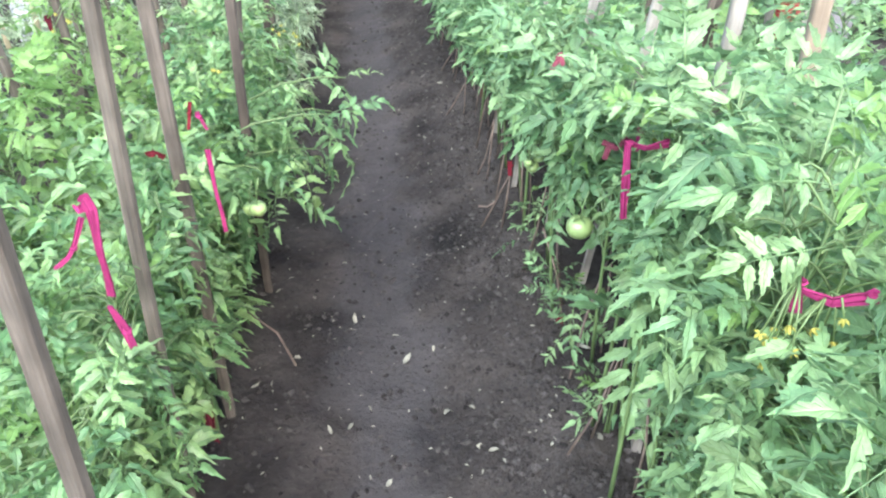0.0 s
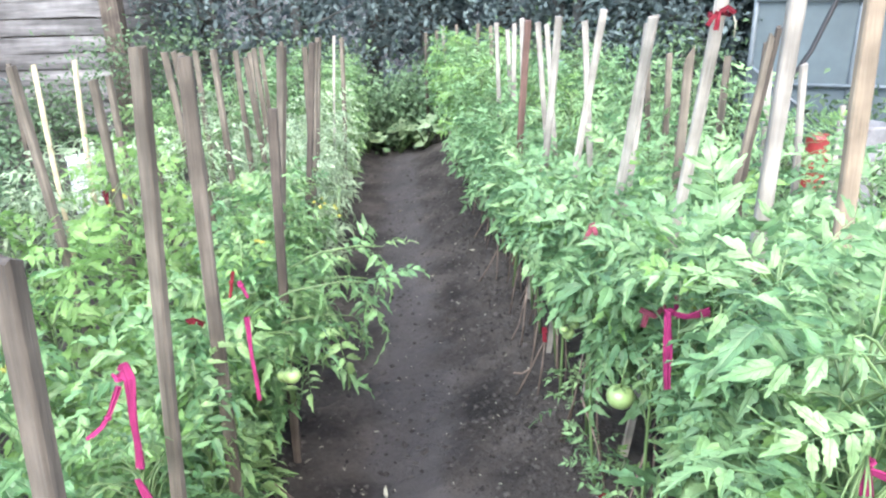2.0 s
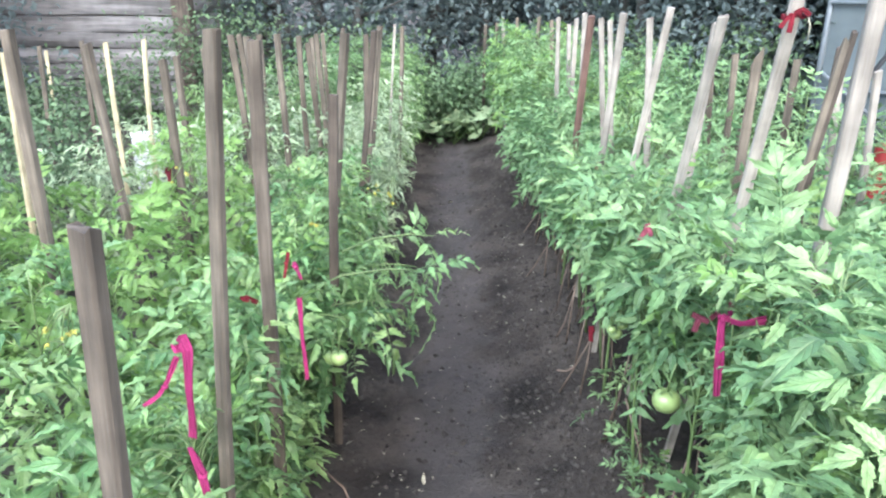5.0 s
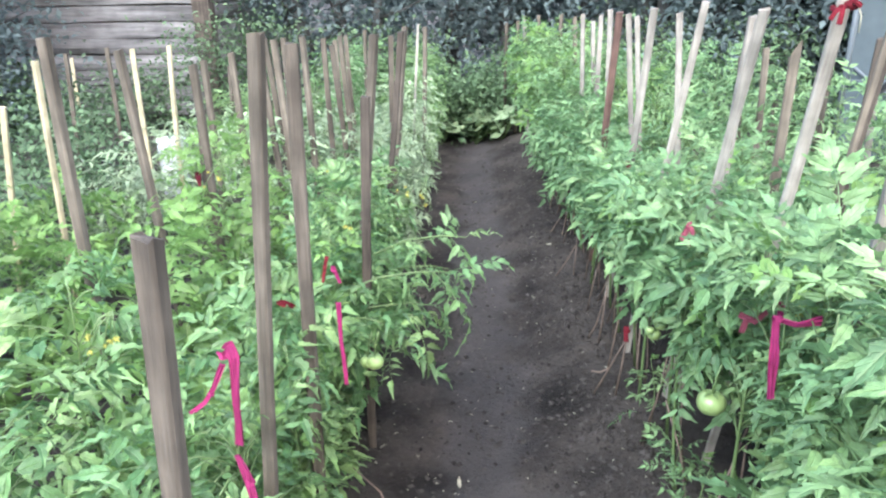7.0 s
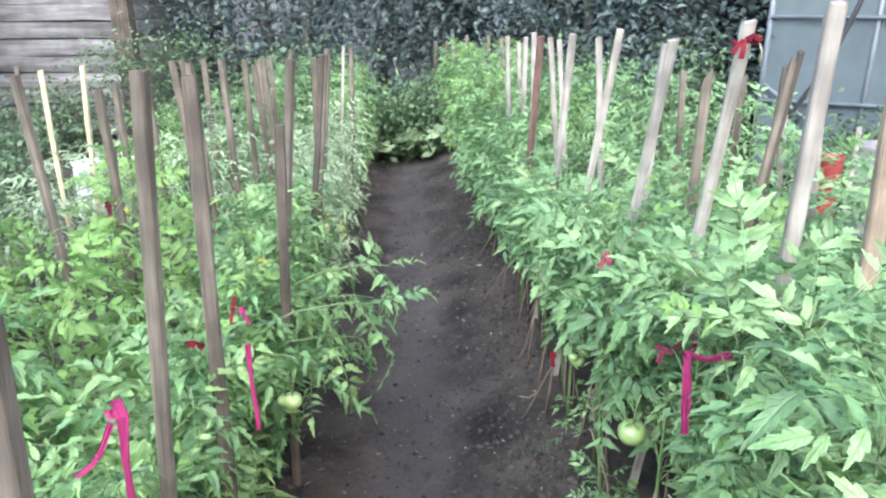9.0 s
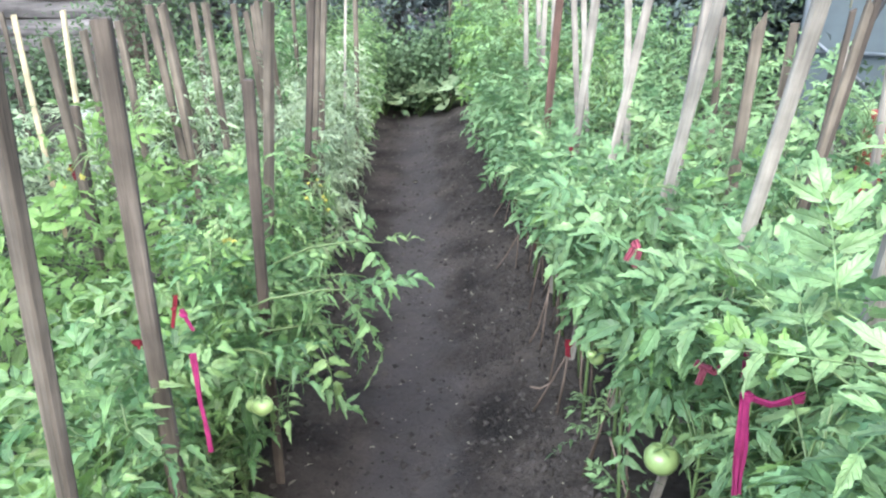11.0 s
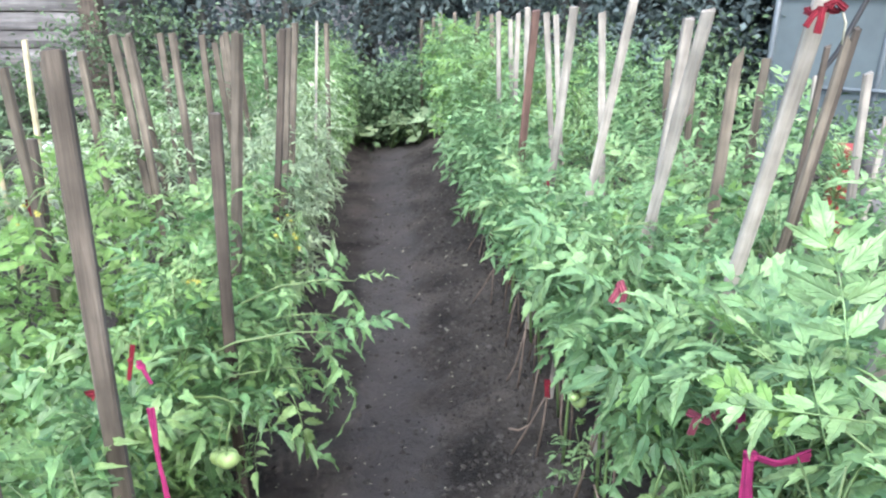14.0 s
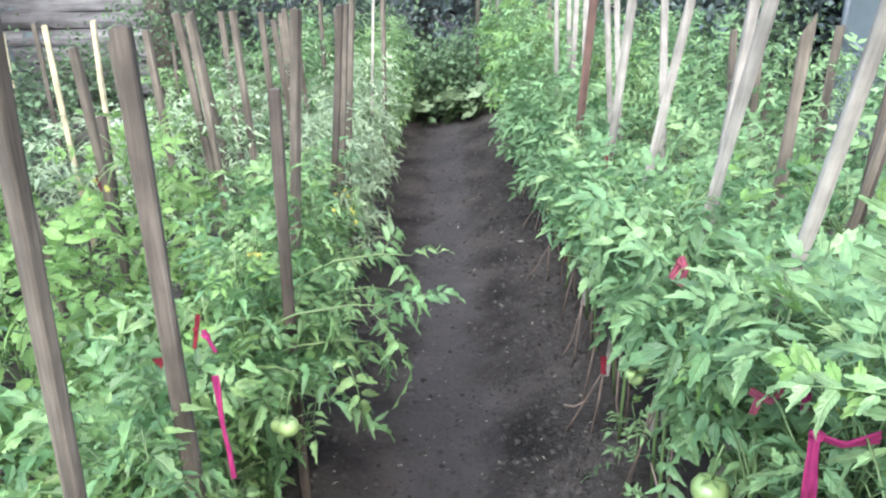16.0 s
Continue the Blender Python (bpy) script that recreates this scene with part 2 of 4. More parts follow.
def tube(verts, faces, pts, radii, sides=4):
    """Adds a tapering tube along pts to the lists."""
    base = len(verts)
    for i, p in enumerate(pts):
        a, b = Vector(pts[max(0, i - 1)]), Vector(pts[min(len(pts) - 1, i + 1)])
        d = (b - a).normalized() if (b - a).length > 1e-6 else Vector((0, 0, 1))
        side = d.cross(Vector((0.31, 0.17, 0.93)))
        if side.length < 1e-3:
            side = d.cross(Vector((1, 0, 0)))
        side.normalize()
        up = d.cross(side)
        for k in range(sides):
            w = 2 * math.pi * k / sides
            v = Vector(p) + radii[i] * (math.cos(w) * side + math.sin(w) * up)
            verts.append(tuple(v))
    for i in range(len(pts) - 1):
        for k in range(sides):
            q, r = base + i * sides + k, base + i * sides + (k + 1) % sides
            faces.append((q, r, r + sides, q + sides))
    faces.append(tuple(base + k for k in reversed(range(sides))))
    faces.append(tuple(base + (len(pts) - 1) * sides + k for k in range(sides)))


def box(verts, faces, c, half, rot=None, jitter=0.0, rng=random):
    base = len(verts)
    for sx in (-1, 1):
        for sy in (-1, 1):
            for sz in (-1, 1):
                v = Vector((sx * half[0], sy * half[1], sz * half[2]))
                v += Vector([rng.uniform(-jitter, jitter) for _ in range(3)])
                if rot is not None:
                    v = rot @ v
                verts.append(tuple(v + Vector(c)))
    for f in ((0, 1, 3, 2), (4, 6, 7, 5), (0, 4, 5, 1), (2, 3, 7, 6), (0, 2, 6, 4), (1, 5, 7, 3)):
        faces.append(tuple(base + k for k in f))


def row_x(y, u):
    """x of the line that runs u metres to the right of the path's middle."""
    return -0.13 - 0.155 * (y - 1.7) + u


def bank(u):
    """Height of the soil across the path: a worn hollow between two low banks."""
    if u < -0.55:
        return 0.0
    if u < -0.1:
        k = (u + 0.55) / 0.45
        return -0.035 * (0.5 - 0.5 * math.cos(math.pi * k))
    if u < 0.45:
        k = (u + 0.1) / 0.55
        return -0.035 + 0.125 * (0.5 - 0.5 * math.cos(math.pi * k))
    return 0.09 - 0.04 * min(1, (u - 0.45) / 0.5)


def soil(x, y):
    u = x - row_x(y, 0)
    near = max(0.0, 1 - max(0.0, abs(u) - 1.5) / 1.5) * max(0.0, min(1.0, (8.5 - y) / 1.0))
    z = bank(u) * near
    if near > 0:
        z += 0.018 * noise.noise(Vector((x * 3.1, y * 3.1, 0.3))) * near
        z += 0.017 * noise.noise(Vector((x * 11, y * 11, 1.7))) * near
        rough = 0.5 + 0.6 * min(1, max(0, (u - 0.05) / 0.2)) + 0.4 * min(1, max(0, (-u - 0.3) / 0.1))
        z += 0.016 * rough * noise.noise(Vector((x * 30, y * 30, 4.0))) * near
        z += 0.009 * rough * noise.noise(Vector((x * 57, y * 57, 9.0))) * near
        d = math.hypot(x + 0.338, y - 2.645)
        z -= 0.03 * math.exp(-(d / 0.022) ** 2)
    return z


# ---- ground ----
def steps(marks):
    out = [marks[0][0]]
    for (a, d), (b, _) in zip(marks, marks[1:]):
        n = max(1, round((b - a) / d))
        out += [a + (b - a) * (k + 1) / n for k in range(n)]
    return out


gx = steps([(-400, 120), (-40, 8), (-8, 1.0), (-3, 0.3), (-1.7, 0.05), (-1.0, 0.016), (0.5, 0.05), (1.4, 0.3), (4, 2), (10, 10), (40, 120), (400, 1)])
gy = steps([(-400, 120), (-40, 8), (-4, 0.8), (0.6, 0.08), (1.3, 0.016), (4.2, 0.03), (7.4, 0.1), (9, 1), (20, 10), (60, 120), (600, 1)])
gv = [(x, y, soil(x, y)) for y in gy for x in gx]
nx = len(gx)
gf = [(j * nx + i, j * nx + i + 1, (j + 1) * nx + i + 1, (j + 1) * nx + i) for j in range(len(gy) - 1) for i in range(nx - 1)]
tagged(new("ground", mesh_of("ground", gv, gf, SOIL)), "bare dark crumbly garden soil with a trodden path", "ground", kind="structure")


# ---- backdrop: shed, greenhouse, trees ----
def shed():
    corner, along = Vector((-4.0, 7.75, 0)), Vector((-1, -0.10, 0)).normalized()
    back = Vector((-along.y, along.x, 0)) * -1
    turn = math.degrees(math.atan2(along.y, along.x))
    base = empty("garden_shed", pose(corner.x, corner.y, 0, 0, 0, turn), "old grey wooden shed clad in weathered horizontal planks", "shed")
    rng = random.Random(5)
    for side, length in ((0, 5.2), (1, 4.0)):
        m = Matrix.Identity(4) if side == 0 else pose(0, 0, 0, 0, 0, -90)
        v, f = [], []
        box(v, f, (length / 2, -0.08 if side == 0 else 0.08, 1.35), (length / 2 - 0.05, 0.03, 1.35))
        child("wall", mesh_of("shed_wall", v, f, WOOD_DARK, False), base, m)
        for k in range(16):
            h = 0.166
            z0 = 0.02 + k * h
            v, f = [], []
            n = 14
            prof = []
            for i in range(n + 1):
                x = length * i / n
                w = 0.022 * noise.noise(Vector((x * 1.3, k * 3.7, side * 9.1)))
                prof.append((x, w))
            for x, w in prof:
                o = 0.012 * noise.noise(Vector((x * 2.2, k * 1.9, 4.4)))
                for dy, dz in ((-0.025, 0.005), (0.022 + o, 0.003 + w), (0.032 + o, 0.07), (0.02, h - 0.012 + w), (-0.025, h - 0.008)):
                    v.append((x, dy if side == 0 else -dy, z0 + dz))
            for i in range(n):
                for q in range(5):
                    a, b = i * 5 + q, i * 5 + (q + 1) % 5
                    f.append((a, b, b + 5, a + 5))
            f += [tuple(range(5)), tuple(n * 5 + q for q in range(5))]
            child("plank", mesh_of("plank", v, f, PLANK, False), base, m)
    v, f = [], []
    box(v, f, (-0.03, 0.02, 1.36), (0.09, 0.085, 1.36), None, 0.008, rng)
    child("corner_post", mesh_of("corner_post", v, f, WOOD_DARK, False), base)
    v, f = [], []
    for s in (-1, 1):
        box(v, f, (2.6, -2.0 + s * 1.15, 3.15), (2.9, 1.32, 0.03), Euler((s * -0.42, 0, 0)).to_matrix())
    child("roof", mesh_of("shed_roof", v, f, ROOF, False), base)


def greenhouse():
    a, b = Vector((1.9, 6.55, 0)), Vector((4.6, 5.6, 0))
    d = (b - a).normalized()
    base = empty("greenhouse", pose(a.x, a.y, 0, 0, 0, math.degrees(math.atan2(d.y, d.x))), "film-covered greenhouse with a pale steel frame", "greenhouse")
    L, D, Hh = 3.4, 5.0, 1.9
    for x in (0, 0.72, 1.5, 2.4, 3.4):
        for y in (0, D):
            v, f = [], []
            tube(v, f, [(x, y, 0), (x, y, Hh)], [0.022, 0.022], 6)
            child("post", mesh_of("post", v, f, METAL), base)
    for z in (0.62, 1.25, 1.9):
        v, f = [], []
        tube(v, f, [(0, -0.03, z), (L, -0.03, z)], [0.016, 0.016], 6)
        child("rail", mesh_of("rail", v, f, METAL), base)
    v, f = [], []
    tube(v, f, [(0.02, -0.05, 0.75), (0.62, -0.05, 0.28)], [0.014, 0.014], 6)
    child("brace", mesh_of("brace", v, f, METAL), base)
    xs = (0, 0.72, 1.5, 2.4, 3.4)
    for x0, x1 in zip(xs, xs[1:]):
        v, f = [], []
        n = 6
        for i in range(n + 1):
            for k in range(7):
                x, z = x0 + 0.02 + (x1 - x0 - 0.04) * i / n, 0.03 + 1.85 * k / 6
                v.append((x, 0.012 * noise.noise(Vector((x * 4, z * 4, 1))), z))
        f = [(i * 7 + k, i * 7 + 7 + k, i * 7 + 8 + k, i * 7 + 1 + k) for i in range(n) for k in range(6)]
        child("panel", mesh_of("film_panel", v, f, FILM), base)
    v, f = [], []
    n = 10
    for i in range(n + 1):
        w = math.pi * i / n
        y, z = D / 2 - D / 2 * math.cos(w), Hh + 0.9 * math.sin(w)
        v += [(0, y, z), (L, y, z)]
    f = [(2 * i, 2 * i + 1, 2 * i + 3, 2 * i + 2) for i in range(n)]
    child("roof", mesh_of("film_roof", v, f, FILM), base)
    v = [(0, 0, 0.03), (0, D, 0.03), (0, D, Hh), (0, 0, Hh), (L, 0, 0.03), (L, D, 0.03), (L, D, Hh), (L, 0, Hh)]
    child("side_wall", mesh_of("film_side", v, [(0, 1, 2, 3), (5, 4, 7, 6), (1, 5, 6, 2)], FILM), base)


def blade(verts, faces, p, d, up, length, width):
    """One small folded leaf of four triangles."""
    b = len(verts)
    d, up = d.normalized(), up.normalized()
    s = d.cross(up)
    if s.length < 1e-3:
        s = Vector((1, 0, 0))
    s.normalize()
    nrm = s.cross(d)
    mid = p + d * length * 0.5
    verts += [tuple(p), tuple(mid + s * width / 2 + nrm * width * 0.18), tuple(p + d * length - nrm * length * 0.15), tuple(mid - s * width / 2 + nrm * width * 0.18), tuple(mid)]
    faces += [(b, b + 1, b + 4), (b + 1, b + 2, b + 4), (b + 2, b + 3, b + 4), (b + 3, b, b + 4)]


def tree(x, y, height, low, spread, leaves, seed, label, size=0.07, trunks=1, leaf_mat=None, name="garden_tree"):
    rng = random.Random(seed)
    base = empty(name, pose(x, y, -0.02), label, "tree" if name == "garden_tree" else "shrub")
    v, f, tips = [], [], []
    for q in range(trunks):
        ox, oy = rng.uniform(-0.3, 0.3) * (trunks > 1), rng.uniform(-0.2, 0.2) * (trunks > 1)
        lean = Vector((rng.uniform(-0.12, 0.12), rng.uniform(-0.12, 0.12), 1))
        pts = [Vector((ox, oy, 0)) + lean * height * 0.85 * k / 6 + Vector((rng.uniform(-1, 1), rng.uniform(-1, 1), 0)) * 0.02 * height * (k > 0) for k in range(7)]
        r = 0.018 * height
        tube(v, f, pts, [r * (1.15 - 0.9 * k / 6) for k in range(7)], 7)
        for k in range(int(10 + height * 2)):
            h = low + (height * 0.95 - low) * (k + rng.random()) / int(10 + height * 2)
            i = min(5, int(h / (height * 0.85) * 6))
            p = pts[i].lerp(pts[i + 1], min(1, max(0, h / (height * 0.85) * 6 - i)))
            w = rng.uniform(0, 6.283)
            reach = spread * rng.uniform(0.5, 1.0) * (1 - 0.5 * max(0, (h - height * 0.6) / height))
            mid = p + Vector((math.cos(w), math.sin(w), 0.25)) * reach * 0.5
            end = p + Vector((math.cos(w + 0.3), math.sin(w + 0.3), rng.uniform(-0.15, 0.4))) * reach
            tube(v, f, [p, mid, end], [r * 0.35, r * 0.22, r * 0.08], 4)
            tips += [(p.lerp(mid, 0.5), 0.5), (mid, 0.8), (mid.lerp(end, 0.5), 1), (end, 1)]
    child("trunk", mesh_of("trunk", v, f, BARK), base)
    v, f = [], []
    clump = 0.16 * spread + 0.1
    for k in range(leaves):
        c, g = tips[rng.randrange(len(tips))]
        p = c + Vector((rng.gauss(0, 1), rng.gauss(0, 1), rng.gauss(0, 0.8))) * clump
        if p.z < 0.03:
            p.z = 0.03 + 0.1 * rng.random()
        d = Vector((rng.gauss(0, 1), rng.gauss(0, 1), rng.gauss(-0.3, 0.6)))
        blade(v, f, p, d, Vector((rng.gauss(0, 0.5), rng.gauss(0, 0.5), 1)), size * rng.uniform(0.6, 1.4), size * 0.55 * rng.uniform(0.7, 1.3))
    child("crown", mesh_of("crown", v, f, leaf_mat or LEAF_HAZED), base)
    return base


shed()
greenhouse()
rng = random.Random(11)
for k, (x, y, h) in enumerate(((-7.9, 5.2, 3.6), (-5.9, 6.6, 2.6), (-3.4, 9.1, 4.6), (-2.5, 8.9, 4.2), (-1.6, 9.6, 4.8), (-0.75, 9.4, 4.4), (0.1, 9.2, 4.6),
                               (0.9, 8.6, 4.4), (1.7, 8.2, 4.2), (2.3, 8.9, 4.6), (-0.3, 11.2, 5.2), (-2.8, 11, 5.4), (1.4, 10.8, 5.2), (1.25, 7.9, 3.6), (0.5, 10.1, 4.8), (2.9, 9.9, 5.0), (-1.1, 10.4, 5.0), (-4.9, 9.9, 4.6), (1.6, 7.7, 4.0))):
    tree(x, y, h, 0.55 if -2 < x < 0.5 else 0.25, 0.8, 8500, 40 + k, "dense dark green garden tree, small leaves greyed by painted haze", 0.082, 2)
for k, (x, y, h, s) in enumerate(((-3.6, 7.3, 1.0, 0.5), (-3.0, 7.6, 1.1, 0.5), (-2.4, 8.0, 0.9, 0.5), (-4.6, 7.0, 0.55, 0.4), (-5.4, 6.9, 0.5, 0.45), (-6.2, 6.6, 0.7, 0.5), (-1.75, 7.75, 0.8, 0.4), (-1.25, 7.6, 0.55, 0.32),
                                  (-0.95, 7.7, 0.6, 0.35), (-0.6, 8.0, 0.7, 0.4), (-1.3, 7.2, 0.4, 0.22), (-1.05, 7.25, 0.45, 0.25), (-0.8, 7.25, 0.5, 0.25), (-4.3, 5.6, 0.55, 0.5), (-3.6, 4.4, 0.5, 0.5), (-3.2, 3.3, 0.5, 0.5), (-4.8, 4.6, 0.6, 0.5), (-5.6, 5.6, 0.8, 0.5),
                                  (1.6, 6.9, 1.0, 0.5), (2.2, 5.6, 0.6, 0.35), (3.0, 5.2, 0.55, 0.35), (1.0, 7.3, 0.9, 0.45), (0.4, 7.7, 1.0, 0.45))):
    tree(x, y, h, 0.05, s, 1500, 90 + k, "low leafy green shrub on the soil", 0.055, 2, SHRUB, "garden_shrub")


# ---- stakes ----
WOODS = {"j": (WOOD_OLD, "weathered wooden stake with a split jagged top", 0.03),
         "k": (WOOD_BROWN, "dark weathered brown wooden stake with a sawn top", 0.027),
         "o": (WOOD_OLD, "weathered grey-brown wooden stake driven into the soil", 0.027),
         "d": (WOOD_DARK, "dark brown rough wooden stake driven into the soil", 0.027),
         "b": (WOOD_DARK, "brown stained wooden stake beside a paler one", 0.024),
         "r": (WOOD_RED, "reddish-brown painted wooden stake among tomato plants", 0.028),
         "p": (WOOD_GREY, "thin pale wooden stake in the soil", 0.014),
         "n": (WOOD_NEW, "fresh pale yellow wooden stake in the soil", 0.024),
         "w": (WOOD_GREY, "light grey sawn wooden stake leaning in the tomatoes", 0.024),
         "s": (WOOD_OLD, "weathered half of a stake split down its length", 0.018),
         "t": (WOOD_DARK, "thin dark brown rough wooden stake among tomato plants", 0.016),
         "y": (WOOD_TAN, "tan sawn wooden stake among tomato plants", 0.036)}


def stake_mesh(length, w, mat, rng, rag):
    v, f = [], []
    d = w * rng.uniform(0.6, 0.85)
    c = 0.12 * w
    ring = [(-w / 2 + c, -d / 2), (w / 2 - c, -d / 2), (w / 2, -d / 2 + c), (w / 2, d / 2 - c), (w / 2 - c, d / 2), (-w / 2 + c, d / 2), (-w / 2, d / 2 - c), (-w / 2, -d / 2 + c)]
    n = 7
    bx, by = rng.uniform(-0.01, 0.01), rng.uniform(-0.01, 0.01)
    for i in range(n + 1):
        s = i / n
        k = rng.uniform(0.95, 1.04)
        ox, oy = bx * math.sin(math.pi * s), by * math.sin(math.pi * s)
        for x, y in ring:
            top = (rng.uniform(-1, 1) * rag + x / w * rag) if i == n else 0
            v.append((x * k + ox + rng.uniform(-1, 1) * 0.0006, y * k + oy, s * length + top))
    for i in range(n):
        for q in range(8):
            f.append((i * 8 + q, i * 8 + (q + 1) % 8, i * 8 + 8 + (q + 1) % 8, i * 8 + 8 + q))
    f += [tuple(reversed(range(8))), tuple(n * 8 + q for q in range(8))]
    return mesh_of("wooden_stake", v, f, mat, False)


STAKES = [
    ("k", -0.51, 1.03, -0.42, 1.22),
    ("o", -0.62, 1.50, -0.52, 1.35),
    ("k", -0.63, 1.82, -0.60, 1.31),
    ("d", -0.68, 2.40, -0.64, 1.12),
    ("o", -0.86, 2.79, -0.72, 1.25),
    ("b", -0.93, 3.34, -0.77, 1.22),
    ("o", -0.92, 3.50, -0.80, 1.21),
    ("o", -0.99, 3.90, -0.89, 1.20),
    ("p", -1.07, 4.67, -1.00, 1.16),
    ("o", -1.07, 4.90, -1.01, 1.13),
    ("o", -1.64, 5.60, -1.60, 1.07),
    ("o", -0.99, 3.90, -0.96, 1.16),
    ("o", -1.27, 2.65, -1.28, 1.17),
    ("o", -1.49, 3.43, -1.54, 1.13),
    ("o", -1.59, 3.30, -1.60, 1.11),
    ("o", -1.19, 3.20, -1.24, 1.20),
    ("o", -1.26, 4.20, -1.36, 1.09),
    ("o", -1.31, 4.40, -1.38, 1.12),
    ("o", -1.43, 4.80, -1.48, 1.09),
    ("o", -1.37, 3.50, -1.45, 1.18),
    ("o", -1.41, 3.80, -1.55, 1.16),
    ("o", -1.72, 4.40, -1.71, 1.11),
    ("o", -1.29, 3.70, -1.32, 1.17),
    ("o", -1.29, 4.00, -1.33, 1.14),
    ("o", -1.42, 4.60, -1.48, 1.08),
    ("o", -1.31, 2.05, -1.31, 1.30),
    ("o", -1.34, 2.50, -1.43, 1.23),
    ("n", -4.31, 6.00, -4.29, 0.82),
    ("n", -2.37, 3.98, -2.37, 1.09),
    ("n", -2.46, 4.40, -2.41, 1.07),
    ("n", -2.49, 3.00, -2.33, 0.96),
    ("n", -2.20, 3.00, -2.14, 1.14),
    ("o", -3.64, 5.00, -3.56, 0.96),
    ("o", -3.41, 5.20, -3.38, 0.98),
    ("o", -2.72, 5.60, -2.67, 0.81),
    ("w", 0.22, 1.96, 0.388, 1.395),
    ("w", 0.18, 2.31, 0.33, 1.34),
    ("w", 0.12, 2.76, 0.27, 1.34),
    ("w", 0.07, 3.24, 0.17, 1.30),
    ("r", 0.02, 3.63, 0.07, 1.27),
    ("w", 0.25, 3.90, 0.12, 1.25),
    ("w", 0.29, 4.10, 0.17, 1.23),
    ("w", 0.11, 4.50, 0.06, 1.24),
    ("w", 0.01, 4.80, 0.02, 1.20),
    ("w", 0.05, 5.10, -0.02, 1.15),
    ("w", -0.05, 4.70, -0.08, 1.21),
    ("o", -0.08, 5.70, -0.14, 1.14),
    ("o", -0.28, 6.10, -0.24, 1.14),
    ("o", -0.43, 6.47, -0.43, 1.11),
    ("w", -0.51, 6.80, -0.57, 1.09),
    ("o", -0.64, 7.00, -0.64, 1.04),
    ("o", -0.76, 7.20, -0.76, 1.01),
    ("w", 0.41, 3.61, 0.30, 1.27),
    ("w", 0.31, 2.75, 0.40, 1.30),
    ("j", 0.52, 2.77, 0.53, 1.21),
    ("o", 0.74, 4.20, 0.67, 1.04),
    ("o", 0.75, 4.00, 0.73, 1.10),
    ("w", 0.40, 1.68, 0.42, 1.43),
    ("y", 0.70, 1.90, 0.63, 1.41),
    ("w", 1.02, 3.00, 0.95, 1.15),
    ("d", -1.46, 2.90, -1.42, 0.93),
    ("w", 1.06, 3.40, 0.98, 1.09),
    ("o", 0.89, 3.60, 0.88, 1.12),
    ("s", 0.54, 2.57, 0.692, 1.27),
    ("t", 0.56, 2.585, 0.714, 1.295),
    ("t", 0.77, 2.90, 0.79, 1.23),
    ("w", 1.58, 4.14, 1.60, 0.83),
    ("o", 0.84, 4.20, 0.85, 0.84),
]


def build_stakes():
    rng = random.Random(3)
    for kind, x, y, tx, tz in STAKES:
        mat, label, w = WOODS[kind]
        u = x - row_x(y, 0)
        back = (0.4 if y < 2.5 else 0.25) if 0.2 < u < 0.5 and y < 4 else 0.0
        if back:
            eye = Vector((-0.03, 0.6, 1.42))
            a, b = Vector((tx, y, tz)) - eye, Vector((x, y, 0)) - eye
            k = back / (y - 0.6) / (1 - a.z / b.z)
            x = eye.x + k * a.x + (1 + back / (y - 0.6) - k) * b.x
        z0 = soil(x, y + back) - 0.04
        a, b = Vector((x, y + back, z0)), Vector((tx, y, tz))
        d = b - a
        q = Vector((0, 0, 1)).rotation_difference(d).to_matrix().to_4x4()
        m = Matrix.Translation(a) @ q @ pose(0, 0, 0, 0, 0, rng.uniform(-25, 25))
        me = stake_mesh(d.length, w * rng.uniform(0.9, 1.1), mat, rng, 0.028 if kind in "js" else 0.004)
        ob = new("wooden_stake", me)
        ob.matrix_basis = m
        tagged(ob, label, "stake", "plant stakes")


build_stakes()


# ---- tomato plants ----
def leaflet(verts, faces, p, ang, length, width, droop, fold, rng, n=6, tilt=0.0, ribs=None):
    """A pointed, slightly toothed leaflet in the leaf's own plane, folded along its midrib and drooping to the tip."""
    b = len(verts)
    ca, sa = math.cos(ang), math.sin(ang)
    ph, wave = rng.uniform(0, 6.28), rng.uniform(0.02, 0.06)
    for i in range(n + 1):
        s = i / n
        h = width / 2 * 2.25 * (s + 0.015) ** 0.55 * max(0, 1 - s) ** 1.25
        h *= 1 + (0.12 if i % 2 else -0.15) * (1 if n > 5 else 0.6)
        x, z = (0.1 + 0.9 * s) * length, -droop * s * s * length + wave * length * math.sin(ph + s * 5)
        back = 0.07 * length * (1 if i % 2 else -0.4)
        for e in (-1, 0, 1):
            if i == n and e:
                continue
            lx, ly = x + (back if e else 0), e * h
            lz = z + abs(e) * h * fold + e * h * tilt + (e * 0.02 * length * math.sin(ph + 9 * s))
            verts.append((p[0] + ca * lx - sa * ly, p[1] + sa * lx + ca * ly, p[2] + lz))
            if ribs is not None:
                ribs[len(verts) - 1] = (e, s)
    for i in range(n - 1):
        q = b + 3 * i
        faces += [(q, q + 3, q + 4, q + 1), (q + 1, q + 4, q + 5, q + 2)]
    q = b + 3 * (n - 1)
    faces += [(q, q + 3, q + 1), (q + 1, q + 3, q + 2)]


